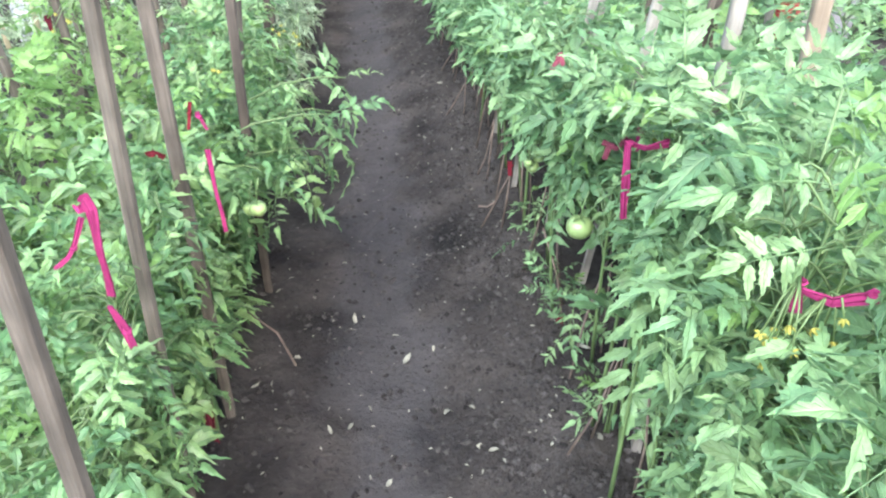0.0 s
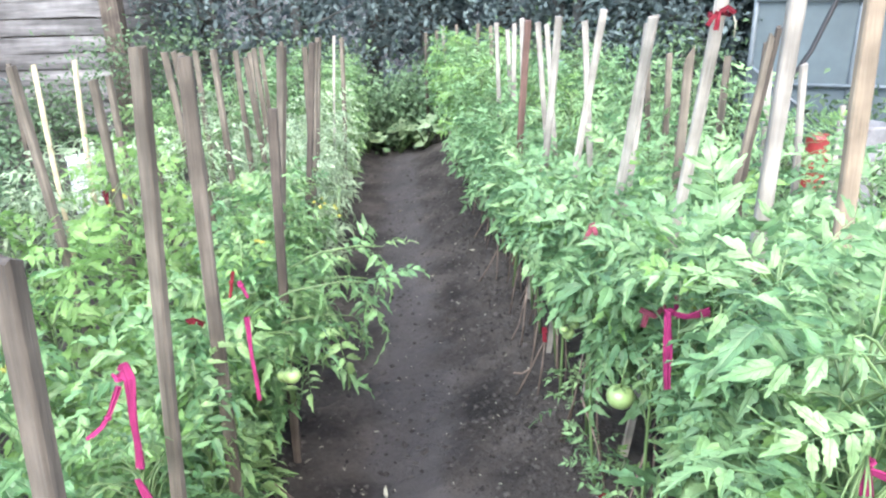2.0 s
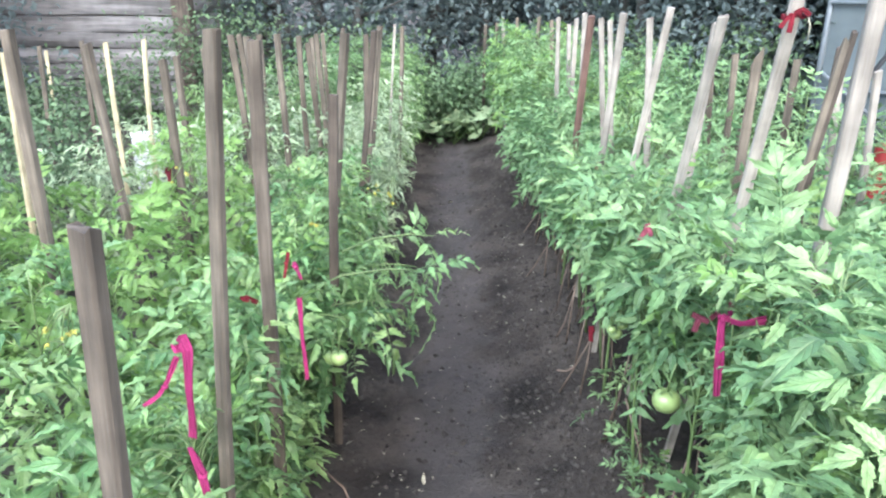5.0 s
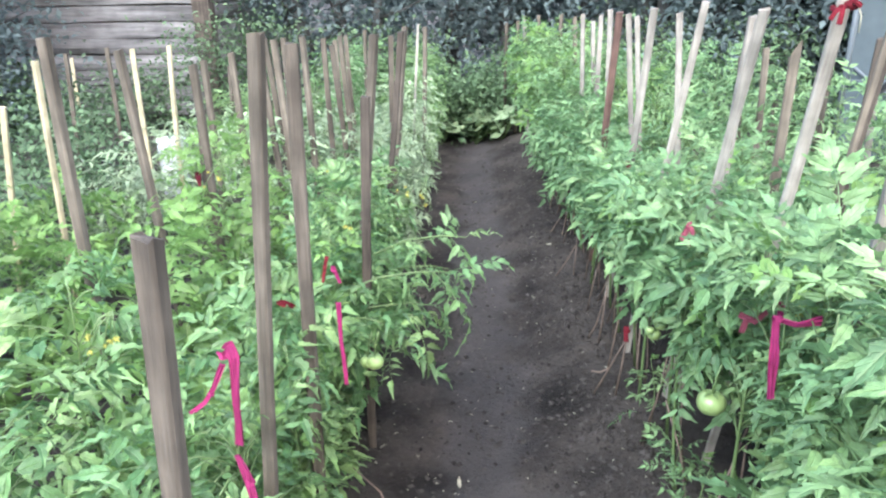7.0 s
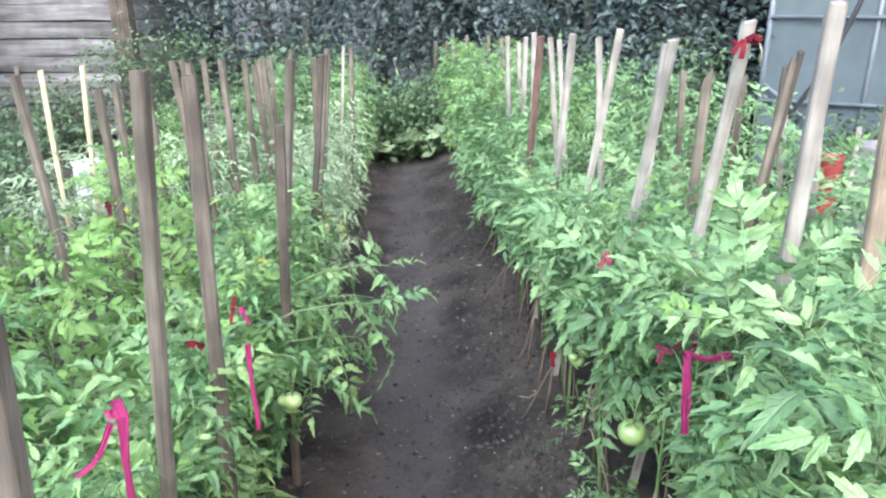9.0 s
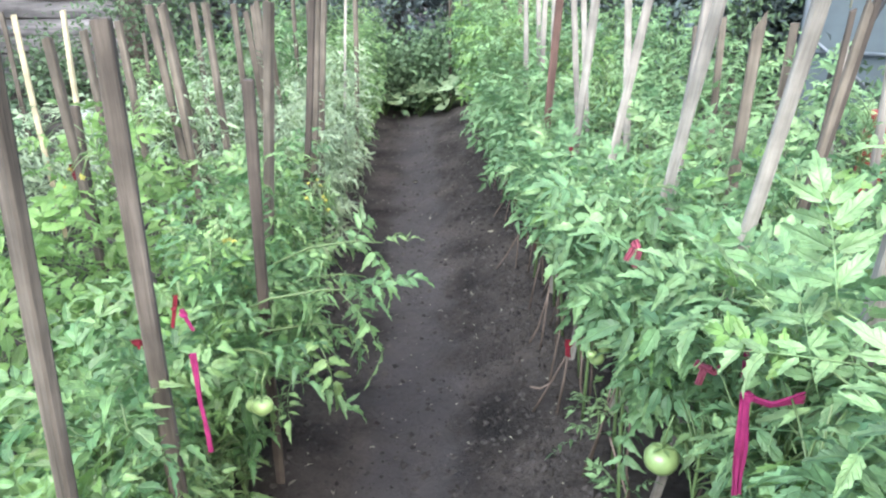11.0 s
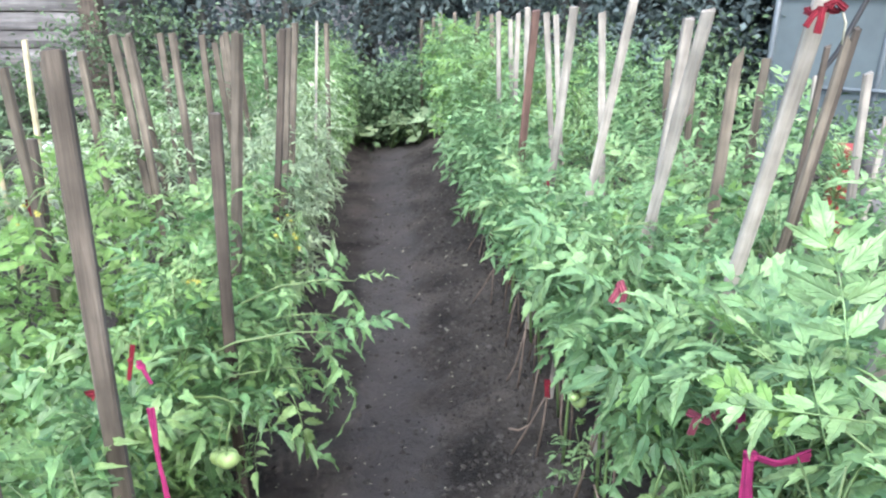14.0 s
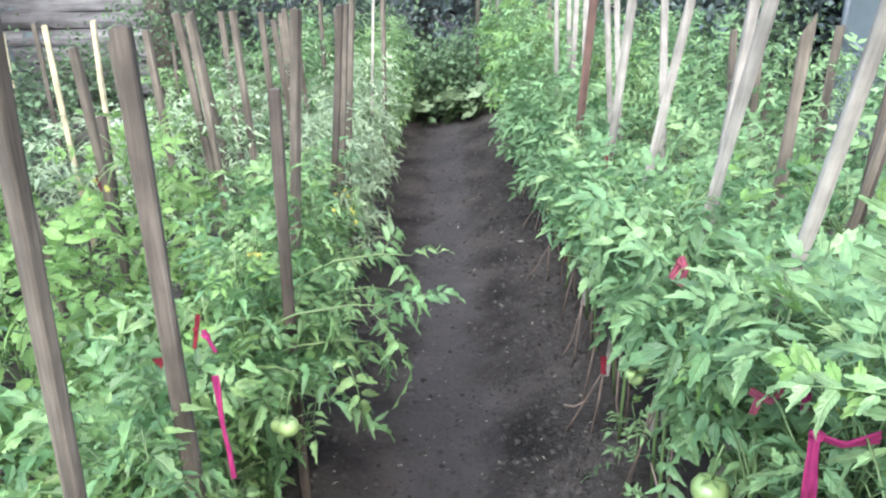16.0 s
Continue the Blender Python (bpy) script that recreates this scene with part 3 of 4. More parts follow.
def leaf_mesh(name, length, pairs, seed, mat, n=6, curl=0.0, slim=1.0):
    """A compound leaf along x: an arching stalk with pairs of leaflets, small ones between them and a large one at the end."""
    rng = random.Random(seed)
    v, f, ribs = [], [], {}
    arch = rng.uniform(0.05, 0.75)

    def spine(s):
        return Vector((length * s * (1 - 0.12 * s * s), 0.03 * length * math.sin(3 * s + seed), length * (0.28 * s - arch * s * s)))
    tube(v, f, [spine(k / 5) for k in range(6)], [0.0024 - 0.0013 * k / 5 for k in range(6)], 3)
    for k in range(pairs):
        s = 0.2 + 0.66 * k / max(1, pairs - 1)
        for side in (-1, 1):
            p = spine(s + rng.uniform(-0.03, 0.03))
            l = length * rng.uniform(0.27, 0.38) * (0.85 + 0.35 * math.sin(math.pi * (k + 0.8) / (pairs + 0.6)))
            leaflet(v, f, p, side * rng.uniform(0.75, 1.25), l, l * rng.uniform(0.40, 0.52) * slim, rng.uniform(-0.25, 0.7) + curl * rng.uniform(-0.6, 1.6), rng.uniform(0.05, 0.5) + curl * 0.6, rng, n, side * rng.uniform(-0.55, 0.35), ribs)
            if n > 4 and k < pairs - 1 and rng.random() < 0.6:
                l2 = l * 0.36
                leaflet(v, f, spine(s + 0.28 / pairs), side * 1.2, l2, l2 * 0.6, 0.3, 0.2, rng, 4, 0.0, ribs)
    l = length * rng.uniform(0.34, 0.44)
    leaflet(v, f, spine(0.95), rng.uniform(-0.2, 0.2), l, l * 0.52 * slim, rng.uniform(0.3, 0.8) + curl, 0.2 + curl * 0.4, rng, n, 0.0, ribs)
    me = mesh_of(name, v, f, mat)
    blade_at = me.attributes.new("blade_at", "FLOAT_VECTOR", "POINT")
    flat = []
    for k in range(len(v)):
        e, t = ribs.get(k, (0.0, 0.0))
        flat += [e, t, 0.0]
    blade_at.data.foreach_set("vector", flat)
    return me


LEAVES = {}
for key, mat, curl, slim in (("mid", LEAF, 0.12, 0.95), ("lime", LEAF_LIME, 0.0, 1.1), ("pale", LEAF_PALE_SHEEN, 0.45, 0.8), ("thin", LEAF_LEFT, 0.42, 1.0)):
    LEAVES[key] = [leaf_mesh("leaf", 0.27, 4 if k % 3 else 3, 10 + k, mat, 8, curl, slim) for k in range(14)]
    LEAVES[key + "_far"] = [leaf_mesh("leaf", 0.25, 3, 60 + k, mat, 4, curl, slim) for k in range(6)]


def joined(leafs):
    """One mesh of all the leaves of a far plant."""
    pos, at, faces, base = [], [], [], 0
    for me, m in leafs:
        n = len(me.vertices)
        co = np.empty(n * 3, np.float32)
        me.vertices.foreach_get("co", co)
        a = np.empty(n * 3, np.float32)
        me.attributes["blade_at"].data.foreach_get("vector", a)
        q = np.array(m)
        pos.append(co.reshape(-1, 3) @ q[:3, :3].T + q[:3, 3])
        at.append(a)
        faces += [tuple(base + i for i in p.vertices) for p in me.polygons]
        base += n
    me = mesh_of("foliage", np.concatenate(pos).tolist(), faces, leafs[0][0].materials[0])
    me.attributes.new("blade_at", "FLOAT_VECTOR", "POINT").data.foreach_set("vector", np.concatenate(at))
    return me


def flower_mesh():
    rng = random.Random(8)
    v, f = [], []
    for k in range(5):
        w = 6.283 * k / 5
        blade(v, f, Vector((0, 0, 0)), Vector((math.cos(w), math.sin(w), -0.5 + rng.uniform(-0.3, 0.3))), Vector((0, 0, 1)), 0.010, 0.0045)
    tube(v, f, [(0, 0, 0), (0, 0, -0.009)], [0.003, 0.001], 5)
    return mesh_of("flower", v, f, PETAL)


FLOWERS = flower_mesh()


def edge_of_path(z, side, y):
    """How near the path's middle leaves may hang at a height above the soil."""
    far = min(1, max(0, (y - 1.9) / 2.2))
    if side > 0 and y < 1.5:
        return 0.44 - 0.18 * min(1, max(0, (z - 0.42) / 0.36))
    if side > 0:
        return 0.57 - 0.23 * far - (0.31 - 0.12 * far) * min(1, max(0, (z - 0.42 + 0.22 * far) / 0.36))
    return 0.50 - 0.13 * far - 0.10 * min(1, max(0, (z - 0.1) / 0.25))


# Fruit and ties kept clear of leaves as seen from the camera, with radius.
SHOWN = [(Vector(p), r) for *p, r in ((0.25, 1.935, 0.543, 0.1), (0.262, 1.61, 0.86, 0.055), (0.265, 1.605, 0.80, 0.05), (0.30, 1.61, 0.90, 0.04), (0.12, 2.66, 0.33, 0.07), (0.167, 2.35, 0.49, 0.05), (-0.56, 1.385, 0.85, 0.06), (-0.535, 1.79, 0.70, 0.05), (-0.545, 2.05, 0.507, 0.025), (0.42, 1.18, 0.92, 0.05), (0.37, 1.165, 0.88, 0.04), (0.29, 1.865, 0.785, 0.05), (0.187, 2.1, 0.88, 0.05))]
VIEWPOINT = Vector((0.0, 0.7, 1.42))


def blocks_view(p, tip):
    """Whether a leaf would hide a fruit or tie from the camera."""
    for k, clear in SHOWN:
        d = VIEWPOINT - k
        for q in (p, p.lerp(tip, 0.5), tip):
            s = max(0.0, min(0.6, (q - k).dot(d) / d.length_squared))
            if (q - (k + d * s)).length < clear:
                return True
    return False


def plant(x, y, height, low, spread, count, seed, key, size=1.0, flowers=0, stalks=0, shoots=(), free=False):
    """A staked tomato plant: bare lower stem, side shoots, compound leaves from low to height."""
    rng = random.Random(seed)
    z0 = soil(x, y)
    tone = {"mid": "green", "thin": "green slender-leaved", "lime": "bright yellow-green", "pale": "sky-paled grey-green curled-leaf"}[key.split("_")[0]]
    form = " bushy tomato plant tied to a wooden stake" if height > 0.45 else " small tomato shoot growing from dark soil"
    base = empty("tomato_plant", pose(x, y, z0 - 0.01), tone + form, "plant", "tomato plants in rows")
    v, f = [], []
    top = height - 0.06
    side = 1 if x > row_x(y, 0) else -1
    ax, ay = rng.uniform(-0.03, 0.03), rng.uniform(-0.03, 0.03)

    def axis(h):
        s = h / max(0.1, top)
        return Vector((ax * math.sin(3 * s), ay * math.sin(2.5 * s), h))
    thick = 1.0 if height > 0.45 and not free else 0.5
    tube(v, f, [axis(top * k / 6) for k in range(7)], [(0.0056 - 0.0040 * k / 6) * thick for k in range(7)], 6)
    w = rng.uniform(0, 6.283)
    meshes = LEAVES[key]
    leafs = []
    far_off = y > 3.0
    for k in range(count):
        s = (k + rng.random()) / count
        h = low + (top - low) * s ** 0.85
        w += 2.4 + rng.uniform(-0.5, 0.5)
        r = spread * rng.uniform(0.05, 1.0) * (1 - 0.5 * s ** 3)
        scale = size * rng.uniform(0.65, 1.15) * (1 - 0.32 * s ** 2.5)
        turn = w + rng.uniform(-0.7, 0.7)
        p = axis(h) + Vector((math.cos(w), math.sin(w), 0)) * r
        tip = x + p.x + math.cos(turn) * 0.27 * scale
        if not free and side * (tip - row_x(y + p.y, 0)) < edge_of_path(h, side, y + p.y):
            p.x, turn = p.x * 0.2, math.pi - turn + rng.uniform(-0.4, 0.4)
            if rng.random() < 0.45:
                turn = side * math.pi / 2 * rng.choice((-1, 1)) + rng.uniform(-0.3, 0.3)
                scale *= 0.75
        foot = Vector((x, y, z0)) + p
        # Leaves in the camera's line of sight to these are left out.
        if not far_off and blocks_view(foot, foot + Vector((math.cos(turn), math.sin(turn), -0.1)) * 0.26 * scale):
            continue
        p0 = axis(max(0.02, h - 0.3 * r - 0.03))
        if r > 0.05:
            mid = p0.lerp(p, 0.5) + Vector((rng.uniform(-0.02, 0.02), rng.uniform(-0.02, 0.02), 0.03 + 0.12 * r))
            bow = [p0.lerp(mid, q).lerp(mid.lerp(p, q), q) for q in (0, 0.25, 0.5, 0.75, 1)]
            tube(v, f, bow, [0.0021, 0.0019, 0.0018, 0.0017, 0.0015], 4)
        pitch = rng.uniform(-42, 38) + 28 * s ** 4 - 8 * (1 - s)
        m = Matrix.Translation(p) @ pose(0, 0, 0, rng.uniform(-50, 50), -pitch, math.degrees(turn)) @ Matrix.Scale(scale, 4)
        young = key in ("mid", "thin") and s > 0.5 and rng.random() < 0.13
        if young:
            m = m @ Matrix.Scale(0.75, 4)
        leafs.append(((LEAVES["lime"] if young else meshes)[rng.randrange(len(meshes))], m))
    for dx, dy, dz, h in shoots:
        a, e = axis(h), Vector((dx, dy, dz))
        mid = a.lerp(e, 0.5) + Vector((0, 0, 0.07))
        tube(v, f, [a, a.lerp(mid, 0.5) + Vector((0, 0, 0.03)), mid, mid.lerp(e, 0.6) + Vector((0, 0, 0.01)), e], [0.0038, 0.0034, 0.003, 0.0024, 0.0016], 5)
        way = math.atan2(e.y - a.y, e.x - a.x)
        for k in range(7):
            s = 0.3 + 0.7 * k / 6
            q = a.lerp(mid, s * 2) if s < 0.5 else mid.lerp(e, s * 2 - 1)
            m = Matrix.Translation(q) @ pose(0, 0, 0, rng.uniform(-60, 60), rng.uniform(-40, 55), math.degrees(way) + (0 if k == 6 else rng.choice((-1, 1)) * rng.uniform(20, 110))) @ Matrix.Scale(rng.uniform(0.5, 0.95) * size, 4)
            leafs.append((meshes[rng.randrange(len(meshes))], m))
    child("stem", mesh_of("stem", v, f, STEM), base)
    if key.endswith("_far") and leafs:
        tagged(child("foliage", joined(leafs), base), kind="stuff")
    else:
        for me, m in leafs:
            child("leaf", me, base, m)
    for k in range(stalks):
        v, f = [], []
        a = Vector((rng.uniform(-0.08, 0.08) - 0.03 * side, rng.uniform(-0.1, 0.1), -0.02))
        e = axis(rng.uniform(0.28, 0.42)) + Vector((rng.uniform(-0.03, 0.03), rng.uniform(-0.03, 0.03), 0))
        mid = a.lerp(e, 0.5) + Vector((rng.uniform(-0.015, 0.015), rng.uniform(-0.015, 0.015), 0))
        tube(v, f, [a, mid, e], [0.0036, 0.0032, 0.0024], 5)
        child("dry_stalk", mesh_of("dry_stalk", v, f, DRY), base, None, "bare dry brown stalk")
    for k in range(flowers):
        w = rng.uniform(0, 6.283)
        h = rng.uniform(low + 0.4 * (top - low), top)
        c = axis(h) + Vector((math.cos(w), math.sin(w), 0)) * spread
        for q in range(3):
            child("flower", FLOWERS, base, Matrix.Translation(c + Vector([rng.uniform(-0.02, 0.02) for _ in range(3)])) @ pose(0, 0, 0, rng.uniform(-60, 60), 0, rng.uniform(0, 360)), "small yellow flower")
    return base


def rows_of_plants():
    rng = random.Random(21)
    seed = 1000
    # across the path near and far, first and last y, spacing, height near and far, lowest leaf, spread, leaf size
    for u0, u1, y0, y1, gap, h0, h1, low, spread, size in (
            (-0.57, -0.52, 1.0, 7.0, 0.25, 0.74, 0.92, 0.05, 0.2, 0.72), (-1.05, -1.05, 1.15, 7.2, 0.34, 0.84, 0.95, 0.1, 0.22, 0.86), (-1.9, -1.9, 1.8, 6.6, 0.45, 0.62, 0.7, 0.1, 0.22, 0.95),
            (0.48, 0.44, 0.98, 7.3, 0.24, 0.98, 1.0, 0.2, 0.21, 0.80), (0.88, 0.88, 1.1, 7.4, 0.32, 0.92, 1.0, 0.3, 0.22, 0.86), (1.38, 1.38, 1.3, 6.4, 0.46, 0.93, 0.93, 0.3, 0.24, 0.9)):
        y = y0
        while y < y1:
            s = (y - y0) / (y1 - y0)
            far = y > 3.4
            trim = 0.9 if y < 1.55 else (1.0 if y < 2.4 else 0.8)
            main = abs(u0) < 0.7
            key = "mid"
            if u0 < -0.4:
                key = "thin"
            if u0 < -0.9 and 2.1 < y < 3.3:
                key = "lime"
            # The paler leaf copy here stands for sky sheen on curled leaves.
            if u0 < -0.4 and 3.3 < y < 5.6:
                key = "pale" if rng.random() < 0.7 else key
            if u0 > 0 and y > 2 and rng.random() < 0.12:
                key = "lime"
            count = (105 if not far else 90) if main else (62 if not far else 54)
            if u0 == 1.38:
                count = int(count * 1.4)
            seed += 1
            h = (h0 + (h1 - h0) * s) * rng.uniform(0.92, 1.05)
            lowest = low
            if u0 < 0:
                h -= 0.13 * min(1, max(0, (1.45 - y) / 0.35))
            if u0 > 0.8:
                h -= 0.08 * min(1, max(0, (1.75 - y) / 0.2))
            if u0 > 0:
                h -= 0.07 * min(1, max(0, (y - 2.6) / 0.4)) * min(1, max(0, (5.4 - y) / 0.8)) if u0 < 1 else 0
                h -= {0.48: 0.14, 0.88: 0.06, 1.38: -0.04}[u0] * min(1, max(0, (y - 1.5) / 0.4)) * min(1, max(0, (5.2 - y) / 0.8))
            if u0 == -1.05 and 2.8 < y < 6:
                h += 0.09
            if u0 == 0.48:
                lowest = 0.4 if 1.5 < y < 3.0 else (0.12 if y < 1.5 else 0.3)
                h += 0.05 * max(0, min(1, (1.95 - y) / 0.7))
            shoots = [(0.40, 0.08, 0.66, 0.5), (0.33, 0.15, 0.52, 0.42), (0.24, -0.10, 0.58, 0.4), (0.26, 0.03, 0.42, 0.35)] if u0 == -0.57 and 2.2 < y < 2.6 else ()
            if u0 == -0.57 and not shoots and not far:
                shoots = [(rng.uniform(-0.25, 0.12), rng.uniform(-0.2, 0.2), rng.uniform(0.5, 0.75), 0.35)]
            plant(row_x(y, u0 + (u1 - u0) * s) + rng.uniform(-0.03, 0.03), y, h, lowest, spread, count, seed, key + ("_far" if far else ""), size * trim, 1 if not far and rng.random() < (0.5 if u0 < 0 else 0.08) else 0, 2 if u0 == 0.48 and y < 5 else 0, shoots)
            y += gap * rng.uniform(0.9, 1.1)
    for u, y, h in ((0.42, 1.53, 0.94), (0.46, 1.30, 1.0), (0.44, 1.74, 0.88)):
        seed += 1
        plant(row_x(y, u), y, h, 0.5, 0.2, 46, seed, "mid", 0.62, 0)
    for x, y, h, low, n, key in ((0.41, 1.30, 1.12, 0.15, 60, "mid"), (0.45, 1.2, 1.06, 0.15, 52, "mid"), (0.36, 1.66, 0.96, 0.55, 44, "mid"), (0.40, 1.55, 0.98, 0.5, 40, "mid"),
                                 (-0.635, 1.74, 0.80, 0.25, 40, "thin"), (-0.70, 1.42, 0.62, 0.2, 26, "thin"), (-0.73, 2.29, 0.86, 0.08, 42, "thin")):
        seed += 1
        plant(x, y, h, low, 0.13 if x > 0 else 0.11, n, seed, key, 0.62)
    for x, y, h in ((0.17, 2.42, 0.34), (0.29, 2.02, 0.3), (0.25, 2.2, 0.22), (0.33, 1.72, 0.25)):
        seed += 1
        plant(x, y, h, 0.08, 0.05, 12, seed, "mid", 0.36, 0, 0, (), True)


rows_of_plants()


# ---- tomatoes ----
def tomato(x, y, z, r, hang=0.06):
    base = empty("tomato", pose(x, y, z), "unripe pale green tomato hanging on the vine", "tomato", "green tomatoes")
    v, f = [], []
    n, k = 8, 14
    for i in range(n + 1):
        a = math.pi * i / n
        for j in range(k):
            w = 2 * math.pi * j / k
            rr = r * math.sin(a) * (1 + 0.04 * math.cos(5 * w) * math.sin(a) * (1 if i < n / 2 else 0.4))
            zz = r * 0.88 * math.cos(a) - (0.18 * r * math.exp(-(a / 0.45) ** 2))
            v.append((rr * math.cos(w), rr * math.sin(w), zz))
    f = [(i * k + j, (i + 1) * k + j, (i + 1) * k + (j + 1) % k, i * k + (j + 1) % k) for i in range(n) for j in range(k)]
    child("fruit", mesh_of("fruit", v, f, TOMATO), base)
    v, f = [], []
    for j in range(5):
        w = 2 * math.pi * j / 5
        blade(v, f, Vector((0, 0, 0.74 * r)), Vector((math.cos(w), math.sin(w), 0.1)), Vector((0, 0, 1)), r * 0.8, r * 0.3)
    tube(v, f, [(0, 0, 0.7 * r), (0.004, 0.002, r + hang * 0.5), (0.012, 0.006, r + hang)], [0.002, 0.0018, 0.002], 5)
    child("calyx", mesh_of("calyx", v, f, STEM), base)


for x, y, z, r in ((0.25, 1.935, 0.543, 0.032), (0.167, 2.35, 0.488, 0.019), (0.183, 2.36, 0.514, 0.018), (0.153, 2.33, 0.51, 0.012), (0.372, 1.75, 0.644, 0.015),
                   (-0.545, 2.05, 0.507, 0.023), (-0.57, 2.07, 0.494, 0.02)):
    tomato(x, y, z, r)


# ---- cloth ties ----
def strip(verts, faces, pts, width, rng, twist=0.0, thick=0.003):
    """A crumpled band of cloth along pts, with real thickness."""
    dense = []
    for a, b in zip(pts, pts[1:]):
        a, b = Vector(a), Vector(b)
        n = max(2, int((b - a).length / 0.007))
        dense += [a.lerp(b, k / n) for k in range(n)]
    dense.append(Vector(pts[-1]))
    base, n = len(verts), len(dense)
    ph = rng.uniform(0, 6)
    for i, p in enumerate(dense):
        d = (dense[min(n - 1, i + 1)] - dense[max(0, i - 1)]).normalized()
        side = d.cross(Vector((0.15, 1, 0.1))).normalized()
        nrm = side.cross(d)
        w = twist * i / n + 0.5 * math.sin(ph + i * 0.22)
        side, nrm = side * math.cos(w) + nrm * math.sin(w), nrm * math.cos(w) - side * math.sin(w)
        half = width / 2 * (0.9 + 0.14 * math.sin(ph + i * 0.4))
        bend = 0.10 * width * math.sin(ph + i * 0.3)
        crease = ((-1, 0), (-0.55, 0.3), (-0.1, -0.12), (0.45, 0.26), (1, 0))
        for a, c in crease:
            verts.append(tuple(p + side * half * a + nrm * (thick * 0.5 + bend + c * half)))
        for a, c in reversed(crease):
            verts.append(tuple(p + side * half * a + nrm * (bend + c * half - thick * 0.5)))
    for i in range(n - 1):
        for k in range(10):
            q, r = base + i * 10 + k, base + i * 10 + (k + 1) % 10
            faces.append((q, r, r + 10, q + 10))
    faces += [tuple(base + k for k in reversed(range(10))), tuple(base + (n - 1) * 10 + k for k in range(10))]


def knot(verts, faces, c, r, rng):
    strip(verts, faces, [Vector(c) + Vector((r * math.cos(w), r * 0.8 * math.sin(w), r * 0.4 * math.sin(2 * w))) for w in (0, 1.2, 2.4, 3.6, 4.8, 6.2)], r * 1.1, rng)


def tie(label, mat, tails, knots, width, seed):
    rng = random.Random(seed)
    c = Vector(knots[0] if knots else tails[0][0])
    base = empty("cloth_tie", pose(*c), label, "tie", "cloth ties on the vines")
    for t in tails:
        v, f = [], []
        strip(v, f, [Vector(p) - c for p in t], width, rng)
        child("tail", mesh_of("tail", v, f, mat, False), base)
    for k in knots:
        v, f = [], []
        knot(v, f, Vector(k) - c, width * 0.45, rng)
        child("knot", mesh_of("knot", v, f, mat, False), base)


PINK = "bright magenta cloth strip tied round a tomato stem"
DEEP = "crimson cloth strip tied round a tomato stem"
OLD = "faded maroon cloth rag tied low on a stem"
tie(PINK, MAGENTA, [[(-0.580, 1.40, 0.89), (-0.566, 1.39, 0.908), (-0.557, 1.385, 0.89), (-0.558, 1.38, 0.83), (-0.566, 1.38, 0.735)]], [(-0.582, 1.4, 0.885)], 0.018, 1)
tie("narrow magenta cloth end trailing through the leaves", MAGENTA, [[(-0.586, 1.40, 0.868), (-0.606, 1.397, 0.825), (-0.622, 1.395, 0.80), (-0.648, 1.39, 0.778)]], [(-0.61, 1.396, 0.815)], 0.009, 18)
tie(PINK, MAGENTA, [[(-0.55, 1.345, 0.745), (-0.535, 1.34, 0.705), (-0.526, 1.335, 0.668)]], [(-0.532, 1.34, 0.70)], 0.014, 2)
tie(PINK, MAGENTA, [[(-0.539, 1.80, 0.79), (-0.536, 1.795, 0.70), (-0.530, 1.79, 0.60)], [(-0.545, 1.80, 0.872), (-0.530, 1.80, 0.835)]], [(-0.543, 1.8, 0.862)], 0.011, 3)
tie(DEEP, CRIMSON, [[(-0.568, 1.83, 0.88), (-0.577, 1.82, 0.825)]], [(-0.57, 1.82, 0.86)], 0.007, 4)
tie(PINK, MAGENTA, [[(0.259, 1.612, 0.912), (0.263, 1.605, 0.84), (0.268, 1.605, 0.765)], [(0.266, 1.612, 0.907), (0.288, 1.608, 0.902), (0.33, 1.622, 0.904)]], [(0.260, 1.608, 0.91)], 0.015, 5)
tie(PINK, MAGENTA, [[(0.385, 1.20, 0.925), (0.388, 1.19, 0.888)], [(0.388, 1.195, 0.92), (0.42, 1.18, 0.912), (0.455, 1.16, 0.935)]], [(0.387, 1.2, 0.925), (0.452, 1.165, 0.935)], 0.015, 6)
tie("faded dusty pink cloth rag knotted among the leaves", FADED, [[(0.265, 1.87, 0.79), (0.293, 1.86, 0.78), (0.315, 1.87, 0.80)], [(0.28, 1.865, 0.785), (0.272, 1.86, 0.755)]], [(0.285, 1.865, 0.785)], 0.012, 7)
tie(PINK, MAGENTA, [[(0.329, 1.83, 0.84), (0.329, 1.83, 0.79)]], [], 0.013, 8)
tie("faded dusty pink cloth scrap knotted on a vine", FADED, [[(0.187, 2.10, 0.90), (0.196, 2.09, 0.88), (0.19, 2.09, 0.85)], [(0.187, 2.1, 0.885), (0.172, 2.09, 0.862)]], [(0.187, 2.10, 0.89)], 0.013, 9)
tie(DEEP, CRIMSON, [[(0.118, 2.66, 0.35), (0.122, 2.65, 0.30)]], [(0.12, 2.655, 0.335)], 0.02, 10)
tie(OLD, MAROON, [[(0.115, 3.17, 0.775), (0.12, 3.16, 0.735)]], [(0.115, 3.165, 0.765)], 0.018, 11)
tie(DEEP, CRIMSON, [[(0.262, 2.15, 0.10), (0.258, 2.15, 0.04)]], [(0.262, 2.15, 0.09)], 0.022, 12)
tie(OLD, MAROON, [[(0.40, 1.91, 0.09), (0.40, 1.905, 0.04)]], [(0.40, 1.91, 0.08)], 0.02, 13)
tie(OLD, MAROON, [[(-0.63, 1.70, 0.17), (-0.625, 1.69, 0.10), (-0.62, 1.69, 0.05)]], [(-0.63, 1.69, 0.15)], 0.03, 14)
